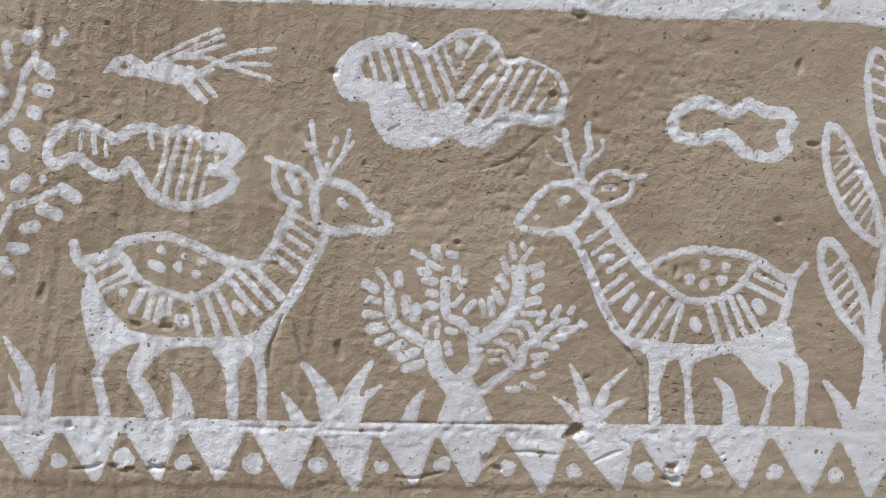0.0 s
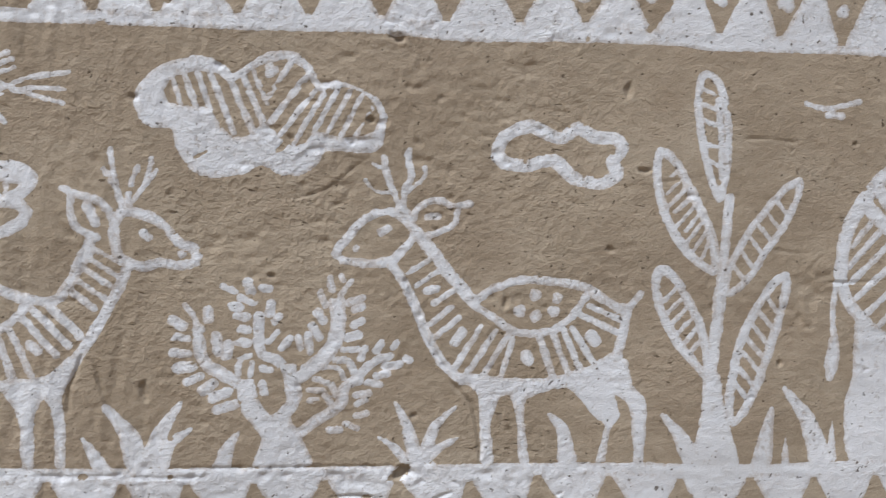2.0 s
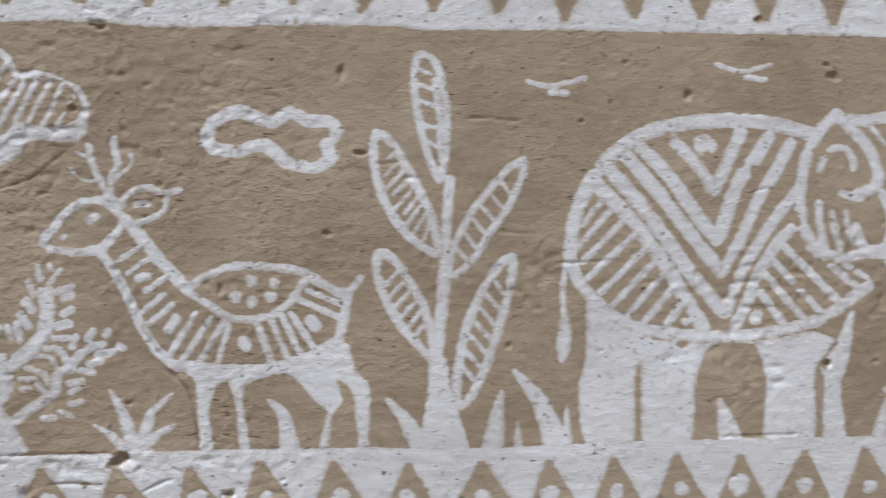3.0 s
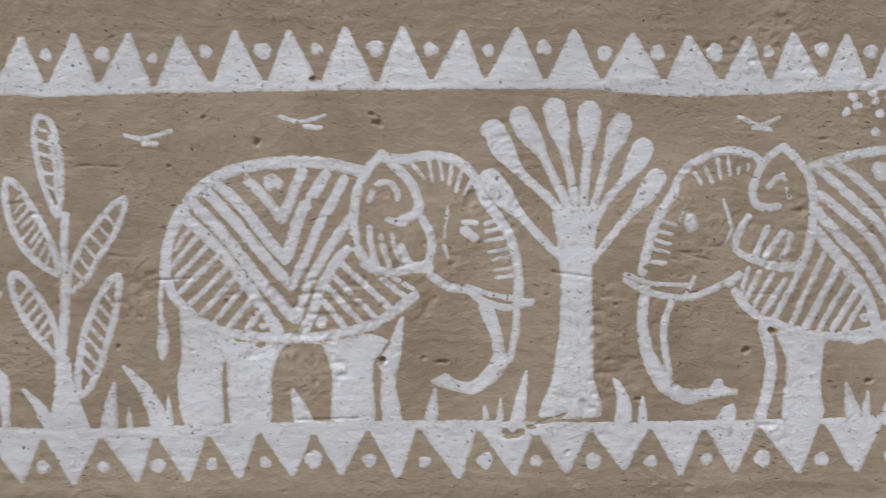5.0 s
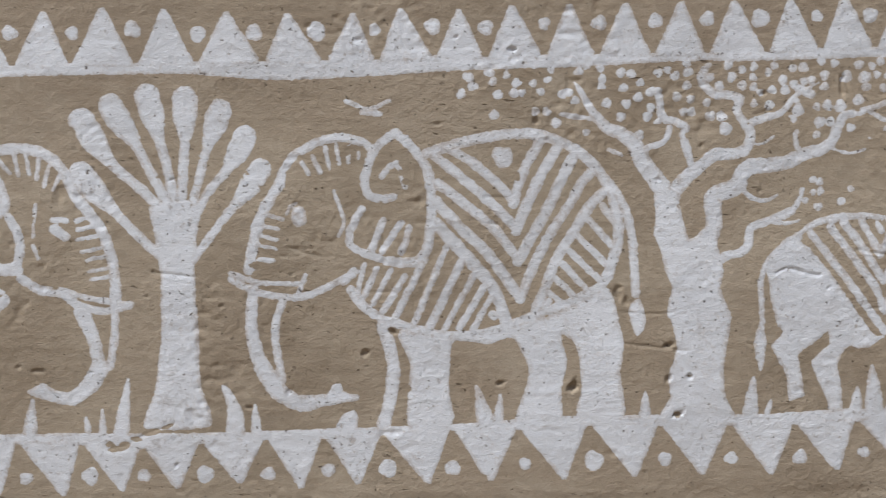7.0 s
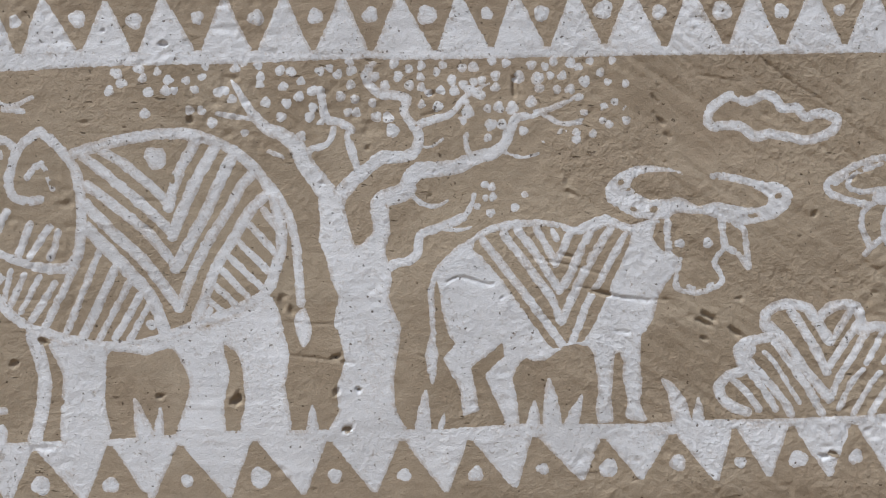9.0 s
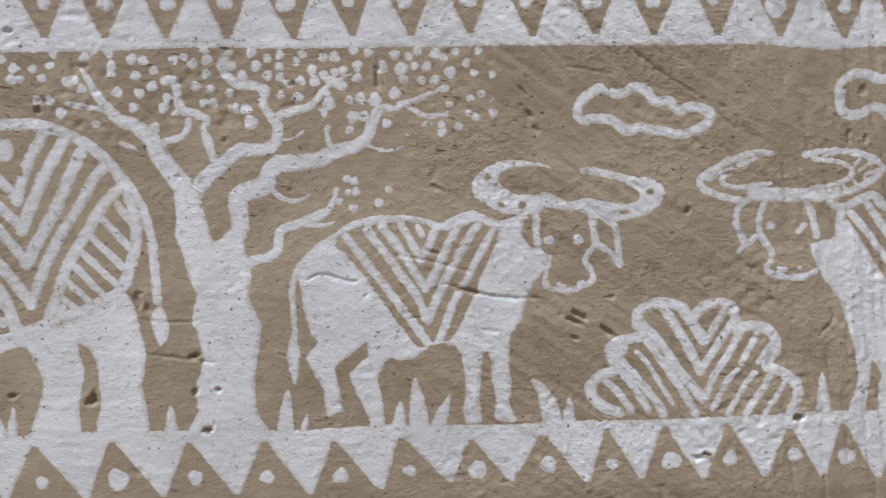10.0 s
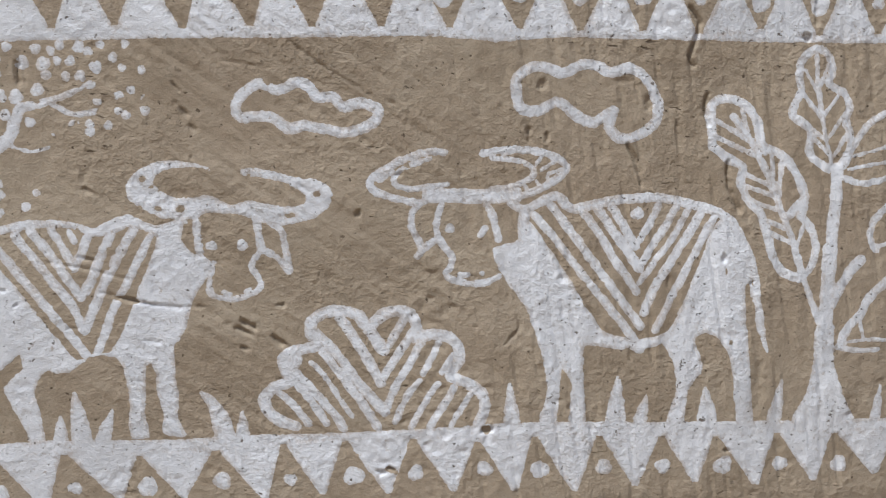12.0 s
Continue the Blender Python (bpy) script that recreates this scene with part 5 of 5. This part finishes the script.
stroke(18, 3080, 1226, 3093, 1208, 3107, 1187)
stroke(12, 3140, 1234, 3123, 1207, 3107, 1182)
stroke(13, 3151, 1215, 3132, 1186, 3114, 1160, 3101, 1139)
stroke(12, 3162, 1198, 3140, 1159, 3123, 1134, 3106, 1095)
stroke(10, 3188, 1199, 3175, 1171, 3162, 1150)
stroke(10, 3158, 1141, 3140, 1120, 3121, 1081)
stroke(11, 3210, 1179, 3191, 1152)
stroke(10, 3184, 1136, 3167, 1111, 3143, 1071)
stroke(12, 3207, 1129, 3193, 1105, 3171, 1072)
stroke(9, 3232, 1119, 3216, 1096, 3200, 1069)

figure("painted_figure", "white painted long-horned four-legged figure with dotted chevron saddle and cracked flank", "wall painting", "painted animal shapes")
piece("body")
fill(3267, 1330, 3294, 1337, 3308, 1345, 3321, 1367, 3370, 1294, 3421, 1210, 3462, 1190, 3452, 1177, 3399, 1184, 3396, 1127, 3399, 1066, 3374, 1067, 3378, 1128, 3365, 1153, 3361, 1120, 3354, 1067, 3329, 1068, 3343, 1121, 3337, 1163, 3329, 1196, 3313, 1243, 3289, 1276, 3273, 1305)
fill(3606, 1364, 3636, 1319, 3643, 1253, 3636, 1186, 3648, 1056, 3623, 1057, 3611, 1154, 3594, 1188, 3574, 1199, 3559, 1189, 3571, 1146, 3550, 1113, 3542, 1057, 3516, 1058, 3531, 1114, 3527, 1156, 3509, 1186, 3474, 1177, 3469, 1190, 3519, 1203, 3549, 1264, 3585, 1353)
stroke(14, 3315, 1383, 3331, 1391, 3351, 1400, 3363, 1400, 3373, 1388, 3387, 1383, 3420, 1390, 3460, 1395, 3501, 1396, 3542, 1388, 3583, 1376, 3607, 1361, 3624, 1336, 3637, 1303)
stroke(10, 3636, 1315, 3645, 1286, 3649, 1245, 3653, 1219)
blade(14, 3653, 1215, 3657, 1194, 3665, 1167)
bare(3631, 1262, 3637, 1266, 3644, 1220, 3643, 1188, 3634, 1203)
stroke(13, 3395, 1192, 3436, 1193, 3461, 1186, 3479, 1177, 3496, 1187, 3520, 1194)
stroke(16, 3315, 1383, 3311, 1361, 3312, 1338)
stroke(13, 3295, 1393, 3313, 1381)
piece("head")
stroke(10, 3173, 1400, 3155, 1385, 3152, 1365, 3161, 1345, 3166, 1331)
stroke(10, 3185, 1344, 3174, 1335, 3159, 1321)
stroke(10, 3196, 1393, 3188, 1368, 3190, 1348, 3200, 1332, 3209, 1319, 3207, 1307, 3200, 1295, 3208, 1287, 3232, 1280, 3257, 1281, 3276, 1289)
stroke(11, 3260, 1392, 3270, 1370, 3275, 1342)
stroke(8, 3220, 1293, 3231, 1292)
daubs(5, 3251, 1295)
piece("eye", True)
daubs(7, 3207, 1359)
stroke(10, 3257, 1358, 3250, 1350)
piece("horns")
stroke(11, 3201, 1467, 3177, 1467, 3149, 1460, 3125, 1449, 3105, 1438, 3097, 1426, 3104, 1414, 3131, 1404, 3165, 1396)
stroke(8, 3182, 1459, 3149, 1448, 3133, 1437, 3130, 1425, 3148, 1417, 3179, 1419, 3205, 1422)
stroke(10, 3126, 1442, 3109, 1431)
stroke(21, 3179, 1407, 3211, 1406, 3259, 1404, 3301, 1405)
stroke(11, 3256, 1464, 3292, 1468, 3332, 1465, 3360, 1455, 3374, 1443, 3367, 1431, 3343, 1416, 3315, 1405, 3291, 1400)
stroke(8, 3268, 1457, 3308, 1452, 3327, 1440, 3323, 1428, 3295, 1417, 3267, 1415)
stroke(6, 3341, 1460, 3331, 1447)
stroke(6, 3361, 1452, 3338, 1439)
stroke(6, 3372, 1441, 3349, 1434)
stroke(5, 3346, 1428, 3353, 1419)
stroke(5, 3330, 1424, 3337, 1414)
stroke(5, 3314, 1419, 3319, 1408)
piece("stripe", True)
stroke(12, 3327, 1376, 3355, 1343, 3379, 1310, 3411, 1268, 3444, 1226, 3471, 1190)
stroke(13, 3351, 1389, 3379, 1351, 3411, 1305, 3444, 1259, 3479, 1211)
stroke(12, 3395, 1380, 3420, 1346, 3444, 1304, 3473, 1262)
stroke(14, 3416, 1385, 3440, 1349, 3460, 1320, 3477, 1295)
stroke(13, 3434, 1390, 3452, 1361, 3471, 1328)
stroke(11, 3507, 1389, 3493, 1360, 3473, 1328)
stroke(12, 3533, 1385, 3513, 1351, 3493, 1323, 3476, 1295)
stroke(10, 3550, 1380, 3526, 1339, 3501, 1307, 3477, 1275)
stroke(13, 3567, 1373, 3546, 1338, 3518, 1298, 3498, 1266, 3484, 1231)
stroke(12, 3586, 1367, 3567, 1333, 3543, 1289, 3522, 1249, 3500, 1205)
daubs(10, 3474, 1374)

figure("painted_plant", "white painted plant with lobed hatched leaves and flared trunk", "wall painting", "painted plants")
piece("stem")
fill(3705, 1054, 3726, 1107, 3734, 1158, 3736, 1204, 3763, 1203, 3766, 1148, 3782, 1096, 3802, 1053)
stroke(18, 3764, 1431, 3762, 1389, 3757, 1332, 3754, 1283)
stroke(22, 3754, 1316, 3752, 1250, 3750, 1183, 3751, 1140)
stroke(16, 3801, 1299, 3780, 1274, 3759, 1235)
piece("leaf")
stroke(13, 3584, 1467, 3582, 1501, 3585, 1526, 3604, 1534, 3629, 1525, 3647, 1502, 3654, 1472, 3659, 1459)
stroke(13, 3658, 1461, 3679, 1455, 3696, 1437, 3710, 1413, 3717, 1389, 3711, 1363)
stroke(11, 3711, 1363, 3725, 1348, 3733, 1317, 3727, 1292, 3712, 1273)
stroke(13, 3584, 1467, 3606, 1449, 3627, 1436, 3624, 1415, 3633, 1392, 3653, 1368, 3661, 1343, 3668, 1314, 3683, 1287, 3710, 1273)
stroke(10, 3613, 1508, 3634, 1482, 3651, 1448, 3668, 1412, 3683, 1371, 3699, 1330, 3713, 1284, 3731, 1234, 3743, 1200)
stroke(7, 3589, 1503, 3638, 1472)
stroke(7, 3587, 1481, 3647, 1451)
stroke(7, 3626, 1428, 3666, 1409)
stroke(7, 3629, 1410, 3673, 1393)
stroke(7, 3640, 1387, 3680, 1373)
stroke(7, 3655, 1363, 3689, 1346)
stroke(7, 3666, 1341, 3701, 1324)
stroke(6, 3627, 1516, 3636, 1482)
stroke(6, 3646, 1490, 3650, 1459)
stroke(7, 3669, 1452, 3672, 1408)
stroke(7, 3684, 1445, 3679, 1390)
stroke(13, 3717, 1389, 3695, 1367)
stroke(6, 3715, 1350, 3704, 1317)
piece("leaf")
ring(12, 3732, 1600, 3712, 1585, 3707, 1561, 3711, 1542, 3700, 1522, 3698, 1507, 3715, 1494, 3725, 1482, 3722, 1458, 3733, 1442, 3758, 1428, 3770, 1437, 3782, 1457, 3783, 1481, 3776, 1497, 3782, 1517, 3775, 1536, 3758, 1545, 3750, 1553, 3756, 1572, 3748, 1592)
stroke(7, 3732, 1590, 3735, 1549, 3741, 1510, 3748, 1470, 3759, 1428)
stroke(6, 3717, 1569, 3734, 1541)
stroke(6, 3713, 1538, 3740, 1505)
stroke(6, 3706, 1506, 3745, 1473)
stroke(6, 3728, 1477, 3750, 1452)
stroke(6, 3749, 1576, 3738, 1549)
stroke(6, 3768, 1537, 3743, 1505)
stroke(6, 3776, 1509, 3748, 1470)
stroke(6, 3779, 1481, 3755, 1441)
piece("leaf")
stroke(10, 3773, 1432, 3790, 1464, 3805, 1488, 3825, 1503, 3841, 1509)
stroke(10, 3769, 1419, 3804, 1408, 3845, 1418)
stroke(6, 3786, 1447, 3843, 1461)
stroke(6, 3780, 1429, 3844, 1439)
piece("leaf")
stroke(14, 3776, 1180, 3787, 1202, 3803, 1218, 3819, 1247, 3847, 1270)
stroke(8, 3767, 1171, 3805, 1164, 3832, 1165)
stroke(6, 3783, 1177, 3813, 1181, 3851, 1178)
stroke(6, 3803, 1205, 3809, 1181)
piece("leaf")
stroke(11, 3843, 1377, 3820, 1355, 3814, 1331, 3823, 1312)
stroke(7, 3823, 1317, 3849, 1323)

figure("painted_tuft", "white painted grass tuft rising from the lower border", "wall painting", "painted grass")
piece("blade", True)
blade(25, -498, 1064, -510, 1130, -539, 1177)
blade(19, -488, 1067, -473, 1142)
blade(14, -507, 1067, -534, 1129)

figure("painted_tuft", "white painted grass blade rising from the lower border", "wall painting", "painted grass")
blade(32, -301, 1063, -305, 1102, -317, 1129)

figure("painted_tuft", "white painted grass blade rising from the lower border", "wall painting", "painted grass")
blade(22, -140, 1061, -168, 1108)

figure("painted_tuft", "white painted grass tuft with three blades on the lower border", "wall painting", "painted grass")
piece("blade", True)
blade(33, -97, 1062, -112, 1113, -141, 1150)
blade(29, -89, 1062, -71, 1114, -45, 1155)
blade(22, -72, 1066, -59, 1100, -31, 1121)
blade(24, 6, 1066, 15, 1095, 28, 1115)

figure("painted_tuft", "white painted spiky grass tuft beside a broken plaster chip", "wall painting", "painted grass")
piece("blade", True)
blade(24, 263, 1063, 249, 1119, 231, 1153)
blade(21, 267, 1067, 285, 1120, 312, 1147)
blade(18, 269, 1071, 291, 1091, 316, 1105)
blade(15, 254, 1069, 230, 1093, 209, 1107)
fill(242, 1062, 255, 1091, 271, 1093, 290, 1063)

figure("painted_tuft", "white painted grass blade rising from the lower border", "wall painting", "painted grass")
blade(27, 469, 1067, 461, 1114, 441, 1138)

figure("painted_tuft", "white painted grass blade rising from the lower border", "wall painting", "painted grass")
blade(29, 653, 1061, 626, 1107, 601, 1137)

figure("painted_tuft", "white painted grass tuft with curved blade on the lower border", "wall painting", "painted grass")
piece("blade", True)
blade(31, 748, 1063, 754, 1112, 760, 1145)
blade(13, 784, 1063, 783, 1103)
blade(34, 839, 1064, 815, 1127, 777, 1175)
blade(14, 854, 1064, 852, 1128)

figure("painted_tuft", "white painted grass blade rising from the lower border", "wall painting", "painted grass")
blade(35, 1088, 1071, 1072, 1129)

figure("painted_tuft", "worn white painted grass blades on the lower border", "wall painting", "painted grass")
piece("blade", True)
blade(24, 1309, 1071, 1317, 1128)
blade(14, 1429, 1071, 1430, 1111)
blade(26, 1459, 1071, 1475, 1158)
blade(12, 1405, 1076, 1403, 1100)

figure("painted_tuft", "white painted grass blades on the lower border", "wall painting", "painted grass")
piece("blade", True)
blade(31, 1642, 1066, 1642, 1106, 1626, 1143)
blade(18, 1675, 1068, 1675, 1110)
blade(35, 1820, 1066, 1832, 1094)

figure("painted_tuft", "white painted grass blades between painted legs", "wall painting", "painted grass")
piece("blade", True)
blade(28, 2045, 1068, 2031, 1127)
blade(18, 2065, 1070, 2070, 1112)

figure("painted_tuft", "white painted grass blade rising from the lower border", "wall painting", "painted grass")
blade(20, 2301, 1066, 2303, 1110)

figure("painted_tuft", "worn white painted grass blade on the lower border", "wall painting", "painted grass")
piece("blade", True)
blade(27, 2470, 1058, 2477, 1127)
blade(12, 2498, 1062, 2505, 1092)

figure("painted_tuft", "white painted grass tuft with three blades on the lower border", "wall painting", "painted grass")
piece("blade", True)
blade(26, 2642, 1058, 2644, 1105)
blade(34, 2673, 1057, 2670, 1103, 2667, 1139)
blade(26, 2697, 1056, 2718, 1113)

figure("painted_tuft", "white painted grass blades rising from the lower border", "wall painting", "painted grass")
piece("blade", True)
blade(33, 2877, 1057, 2866, 1104, 2845, 1134)
blade(22, 2900, 1059, 2901, 1103)

figure("painted_tuft", "white painted grass blade rising from the lower border", "wall painting", "painted grass")
blade(27, 3291, 1067, 3288, 1131)

figure("painted_tuft", "white painted grass blades rising from the lower border", "wall painting", "painted grass")
piece("blade", True)
blade(31, 3442, 1064, 3446, 1136)
blade(22, 3478, 1063, 3488, 1110)

figure("painted_tuft", "white painted grass blades rising from the lower border", "wall painting", "painted grass")
piece("blade", True)
blade(31, 3579, 1059, 3575, 1117)
blade(24, 3677, 1055, 3688, 1124)
blade(20, 3831, 1051, 3839, 1112)
chip(240, 1059, 14, 7, 35)
chip(1228, 1179, 7, 6, -0)
chip(1900, 1221, 9, 4, -25)
chip(1921, 1127, 5, 4, -0)
chip(2355, 1071, 9, 5, -0)
chip(2374, 1132, 5, 3, -0)
chip(2188, 1119, 9, 17, -0)
chip(2752, 1271, 17, 3, -12)
chip(3110, 1008, 10, 5, -20)
chip(-354, 1195, 20, 5, -0)
chip(386, 1007, 7, 5, -0)
chip(-327, 1006, 4, 4, -0)
chip(77, 1487, 10, 4, 40)
chip(-22, 1476, 13, 3, 30)
chip(1118, 1664, 7, 4, -0)
chip(1368, 1309, 4, 4, -0)
chip(3254, 1063, 8, 6, -0)
chip(1446, 1045, 11, 6, -0)
chip(1463, 1050, 11, 7, 30)
chip(1484, 1060, 10, 4, -10)
chip(1507, 1071, 13, 4, 12)
chip(1535, 1080, 9, 3, 20)
chip(1438, 1053, 6, 4, -0)
chip(1922, 1473, 5, 3)
chip(1928, 1458, 4, 3)
chip(2126, 1545, 5, 3)
chip(2106, 1460, 4, 5)
chip(1686, 1334, 8, 4)
chip(1228, 1179, 7, 5)
chip(1016, 1208, 7, 3)
chip(1133, 1293, 8, 3)
chip(2833, 1398, 4, 3)
chip(2840, 1095, 3, 3)
chip(3603, 1286, 3, 10)
chip(3399, 1248, 3, 6)
chip(3611, 1183, 3, 3)
chip(652, 1596, 5, 4)
chip(605, 1461, 10, 3)
chip(-58, 1057, 4, 3)
chip(-167, 1058, 6, 3)
chip(385, 1002, 4, 4)
chip(-376, 996, 6, 5)
chip(197, 1025, 11, 3)
chip(-324, 1203, 6, 5)
chip(-354, 1201, 5, 4)
chip(51, 1582, 3, 4)
chip(191, 1527, 5, 5)

# ---- paint into meshes ----
for x, z, wide, tall, turn in chips:
    a, b = U - x, V - z
    c, s = math.cos(radians(turn)), math.sin(radians(turn))
    r = np.hypot((a * c + b * s) / wide, (b * c - a * s) / tall)
    WORN = np.maximum(WORN, 60 * np.clip(1.15 - r + 0.25 * EDGE, 0, 1))


def mesh_object(name, places, faces, material, parent=None, coats=None):
    data = bpy.data.meshes.new(name)
    data.vertices.add(len(places))
    data.vertices.foreach_set("co", np.asarray(places, np.float32).ravel())
    sides = faces.shape[1]
    data.loops.add(faces.size)
    data.loops.foreach_set("vertex_index", faces.ravel().astype(np.int32))
    data.polygons.add(len(faces))
    data.polygons.foreach_set("loop_start", np.arange(0, faces.size, sides, dtype=np.int32))
    data.polygons.foreach_set("use_smooth", np.ones(len(faces), bool))
    data.materials.append(material)
    data.update(calc_edges=True)
    if coats is not None:
        data.attributes.new("coat", "FLOAT", "POINT").data.foreach_set("value", np.asarray(coats, np.float32))
    ob = new(name, data)
    ob.parent = parent
    return ob


ready = []
for thing in figures:
    for name, layers in thing["pieces"]:
        if not layers:
            continue
        i0, j0 = min(w[0] for w, *_ in layers), min(w[2] for w, *_ in layers)
        i1, j1 = max(w[1] for w, *_ in layers), max(w[3] for w, *_ in layers)
        whole = np.full((j1 - j0, i1 - i0), -50.0)
        for (a, b, c, d), field, cut in layers:
            part_of = whole[c - j0:d - j0, a - i0:b - i0]
            part_of[:] = np.minimum(part_of, -field) if cut else np.maximum(part_of, field)
        whole += EDGE[j0:j1, i0:i1] - WORN[j0:j1, i0:i1]
        under = painted[j0:j1, i0:i1]
        own = np.minimum(whole, -under)
        painted[j0:j1, i0:i1] = np.maximum(under, whole)
        ready.append((thing, name, i0, i1, j0, j1, own))

coat = -0.00008 + 0.00022 * soft(painted, -0.3, 0.6) + 0.00004 * soft(painted, 0.5, 4)
coat += soft(painted, 1, 4) * 0.00010 * (1 + lattice(U, V, 0.03, 0.006, 61, 25) + rough * lattice(U, V, 0.009, 0.009, 62))
front = relief + coat
thickness = soft(painted, -0.5, 9.0)
PLACES = np.stack([U, -front, V], -1)


def march(own, i0, j0):
    """Triangles of the grid where the field is positive, cut along its zero line."""
    rows, cols = own.shape
    value = own.ravel()
    place = PLACES[j0:j0 + rows, i0:i0 + cols].reshape(-1, 3)
    thick = thickness[j0:j0 + rows, i0:i0 + cols].ravel()
    k = np.arange(rows * cols).reshape(rows, cols)
    a, b, c, d = k[:-1, :-1].ravel(), k[:-1, 1:].ravel(), k[1:, 1:].ravel(), k[1:, :-1].ravel()
    tri = np.concatenate([np.stack([a, b, c], 1), np.stack([a, c, d], 1)])
    inside = value[tri] > 0
    count = inside.sum(1)
    keep = [tri[count == 3]]
    cuts = []
    for wanted, state in ((1, True), (2, False)):
        chosen, odd = tri[count == wanted], inside[count == wanted] == state
        turn = odd.argmax(1)
        n = np.arange(len(chosen))
        p, q, r = chosen[n, turn], chosen[n, (turn + 1) % 3], chosen[n, (turn + 2) % 3]
        cuts.append((p, q, r))
    size = rows * cols
    key = lambda x, y: np.minimum(x, y) * size + np.maximum(x, y)
    (p1, q1, r1), (p2, q2, r2) = cuts
    edges = [key(p1, q1), key(p1, r1), key(p2, q2), key(p2, r2)]
    uniq, back_to = np.unique(np.concatenate(edges), return_inverse=True)
    x, y = uniq // size, uniq % size
    t = (value[x] / np.where(value[x] == value[y], 1, value[x] - value[y]))[:, None]
    extra = place[x] + (place[y] - place[x]) * np.clip(t, 0.02, 0.98)
    thick = np.concatenate([thick, (thick[x] + thick[y]) / 2])
    e = np.split(back_to + size, np.cumsum([len(v) for v in edges])[:-1])
    keep.append(np.stack([p1, e[0], e[1]], 1))
    keep.append(np.stack([e[2], q2, r2], 1))
    keep.append(np.stack([e[2], r2, e[3]], 1))
    faces = np.concatenate(keep)
    used, faces = np.unique(faces, return_inverse=True)
    return np.concatenate([place, extra])[used], faces.reshape(-1, 3), thick[used]


def without_crumbs(places, faces, coats):
    """Drops the specks of a piece that wear has cut off from it."""
    root = list(range(len(places)))

    def find(n):
        while root[n] != n:
            root[n] = root[root[n]]
            n = root[n]
        return n

    for a, b, c in faces.tolist():
        ra = find(a)
        root[find(b)] = ra
        root[find(c)] = ra
    label = np.array([find(n) for n in range(len(places))])[faces[:, 0]]
    names, counts = np.unique(label, return_counts=True)
    faces = faces[np.isin(label, names[counts > 0.2 * counts.max()])]
    used, faces = np.unique(faces, return_inverse=True)
    return places[used], faces.reshape(-1, 3), coats[used]


tops = {}
for thing, name, i0, i1, j0, j1, own in ready:
    places, faces, coats = march(own, i0, j0)
    if len(faces) < 4:
        continue
    if name in ("leaf", "hatch", "stripe", "blade", "dot", "triangle", "stem", "branch"):
        places, faces, coats = without_crumbs(places, faces, coats)
    single = len([p for p in thing["pieces"] if p[1]]) == 1
    if single:
        top = mesh_object(thing["name"], places, faces, LIME, None, coats)
        tagged(top, thing["label"], thing["category"], thing["group"])
        continue
    if id(thing) not in tops:
        tops[id(thing)] = tagged(new(thing["name"]), thing["label"], thing["category"], thing["group"])
    mesh_object(name, places, faces, LIME, tops[id(thing)], coats)

# ---- the wall itself: fine where it is painted, coarser beyond, and thick ----
far_u = np.concatenate([np.linspace(-4.0, LEFT - 0.05, 40), us, np.linspace(us[-1] + 0.05, 7.0, 36)])
far_v = np.concatenate([np.linspace(-0.1, LOW - 0.03, 26), vs, np.linspace(vs[-1] + 0.03, 2.7, 22)])
AU, AV = np.meshgrid(far_u, far_v)
height = swell(AU, AV) + 0.0011 * lattice(AU, AV, 0.06, 0.05, 3)
height[26:26 + len(vs), 40:40 + len(us)] = relief
places = np.stack([AU, -height, AV], -1).reshape(-1, 3)
k = np.arange(AU.size).reshape(AU.shape)
faces = np.stack([k[:-1, :-1], k[:-1, 1:], k[1:, 1:], k[1:, :-1]], -1).reshape(-1, 4)
rim = np.concatenate([k[0, :], k[1:, -1], k[-1, -2::-1], k[-2:0:-1, 0]])
behind = places[rim] * (1, 0, 1) + (0, 0.32, 0)
b = AU.size + np.arange(len(rim))
sides = np.stack([np.roll(rim, -1), rim, b, np.roll(b, -1)], 1)
wide, tall = len(far_u) - 1, len(far_v) - 1
rear = b[[0, 2 * wide + tall, wide + tall, wide]][None]
wall = mesh_object("wall_1", np.concatenate([places, behind]), np.concatenate([faces, sides, rear]), MUD)
tagged(wall, "hand-plastered brown mud wall with pits, cracks and trowel marks", "wall", kind="structure")

# trodden ground before the wall
side = np.concatenate([np.linspace(-60, -5, 12), np.linspace(-4, 8, 40), np.linspace(9, 60, 12)])
GX, GY = np.meshgrid(side, side)
GZ = 0.015 * lattice(GX, GY, 0.9, 0.9, 71)
k = np.arange(GX.size).reshape(GX.shape)
faces = np.stack([k[:-1, :-1], k[:-1, 1:], k[1:, 1:], k[1:, :-1]], -1).reshape(-1, 4)
tagged(mesh_object("ground", np.stack([GX, GY, GZ], -1).reshape(-1, 3), faces, EARTH), "bare trodden earth in front of the mud wall", "ground", kind="structure")
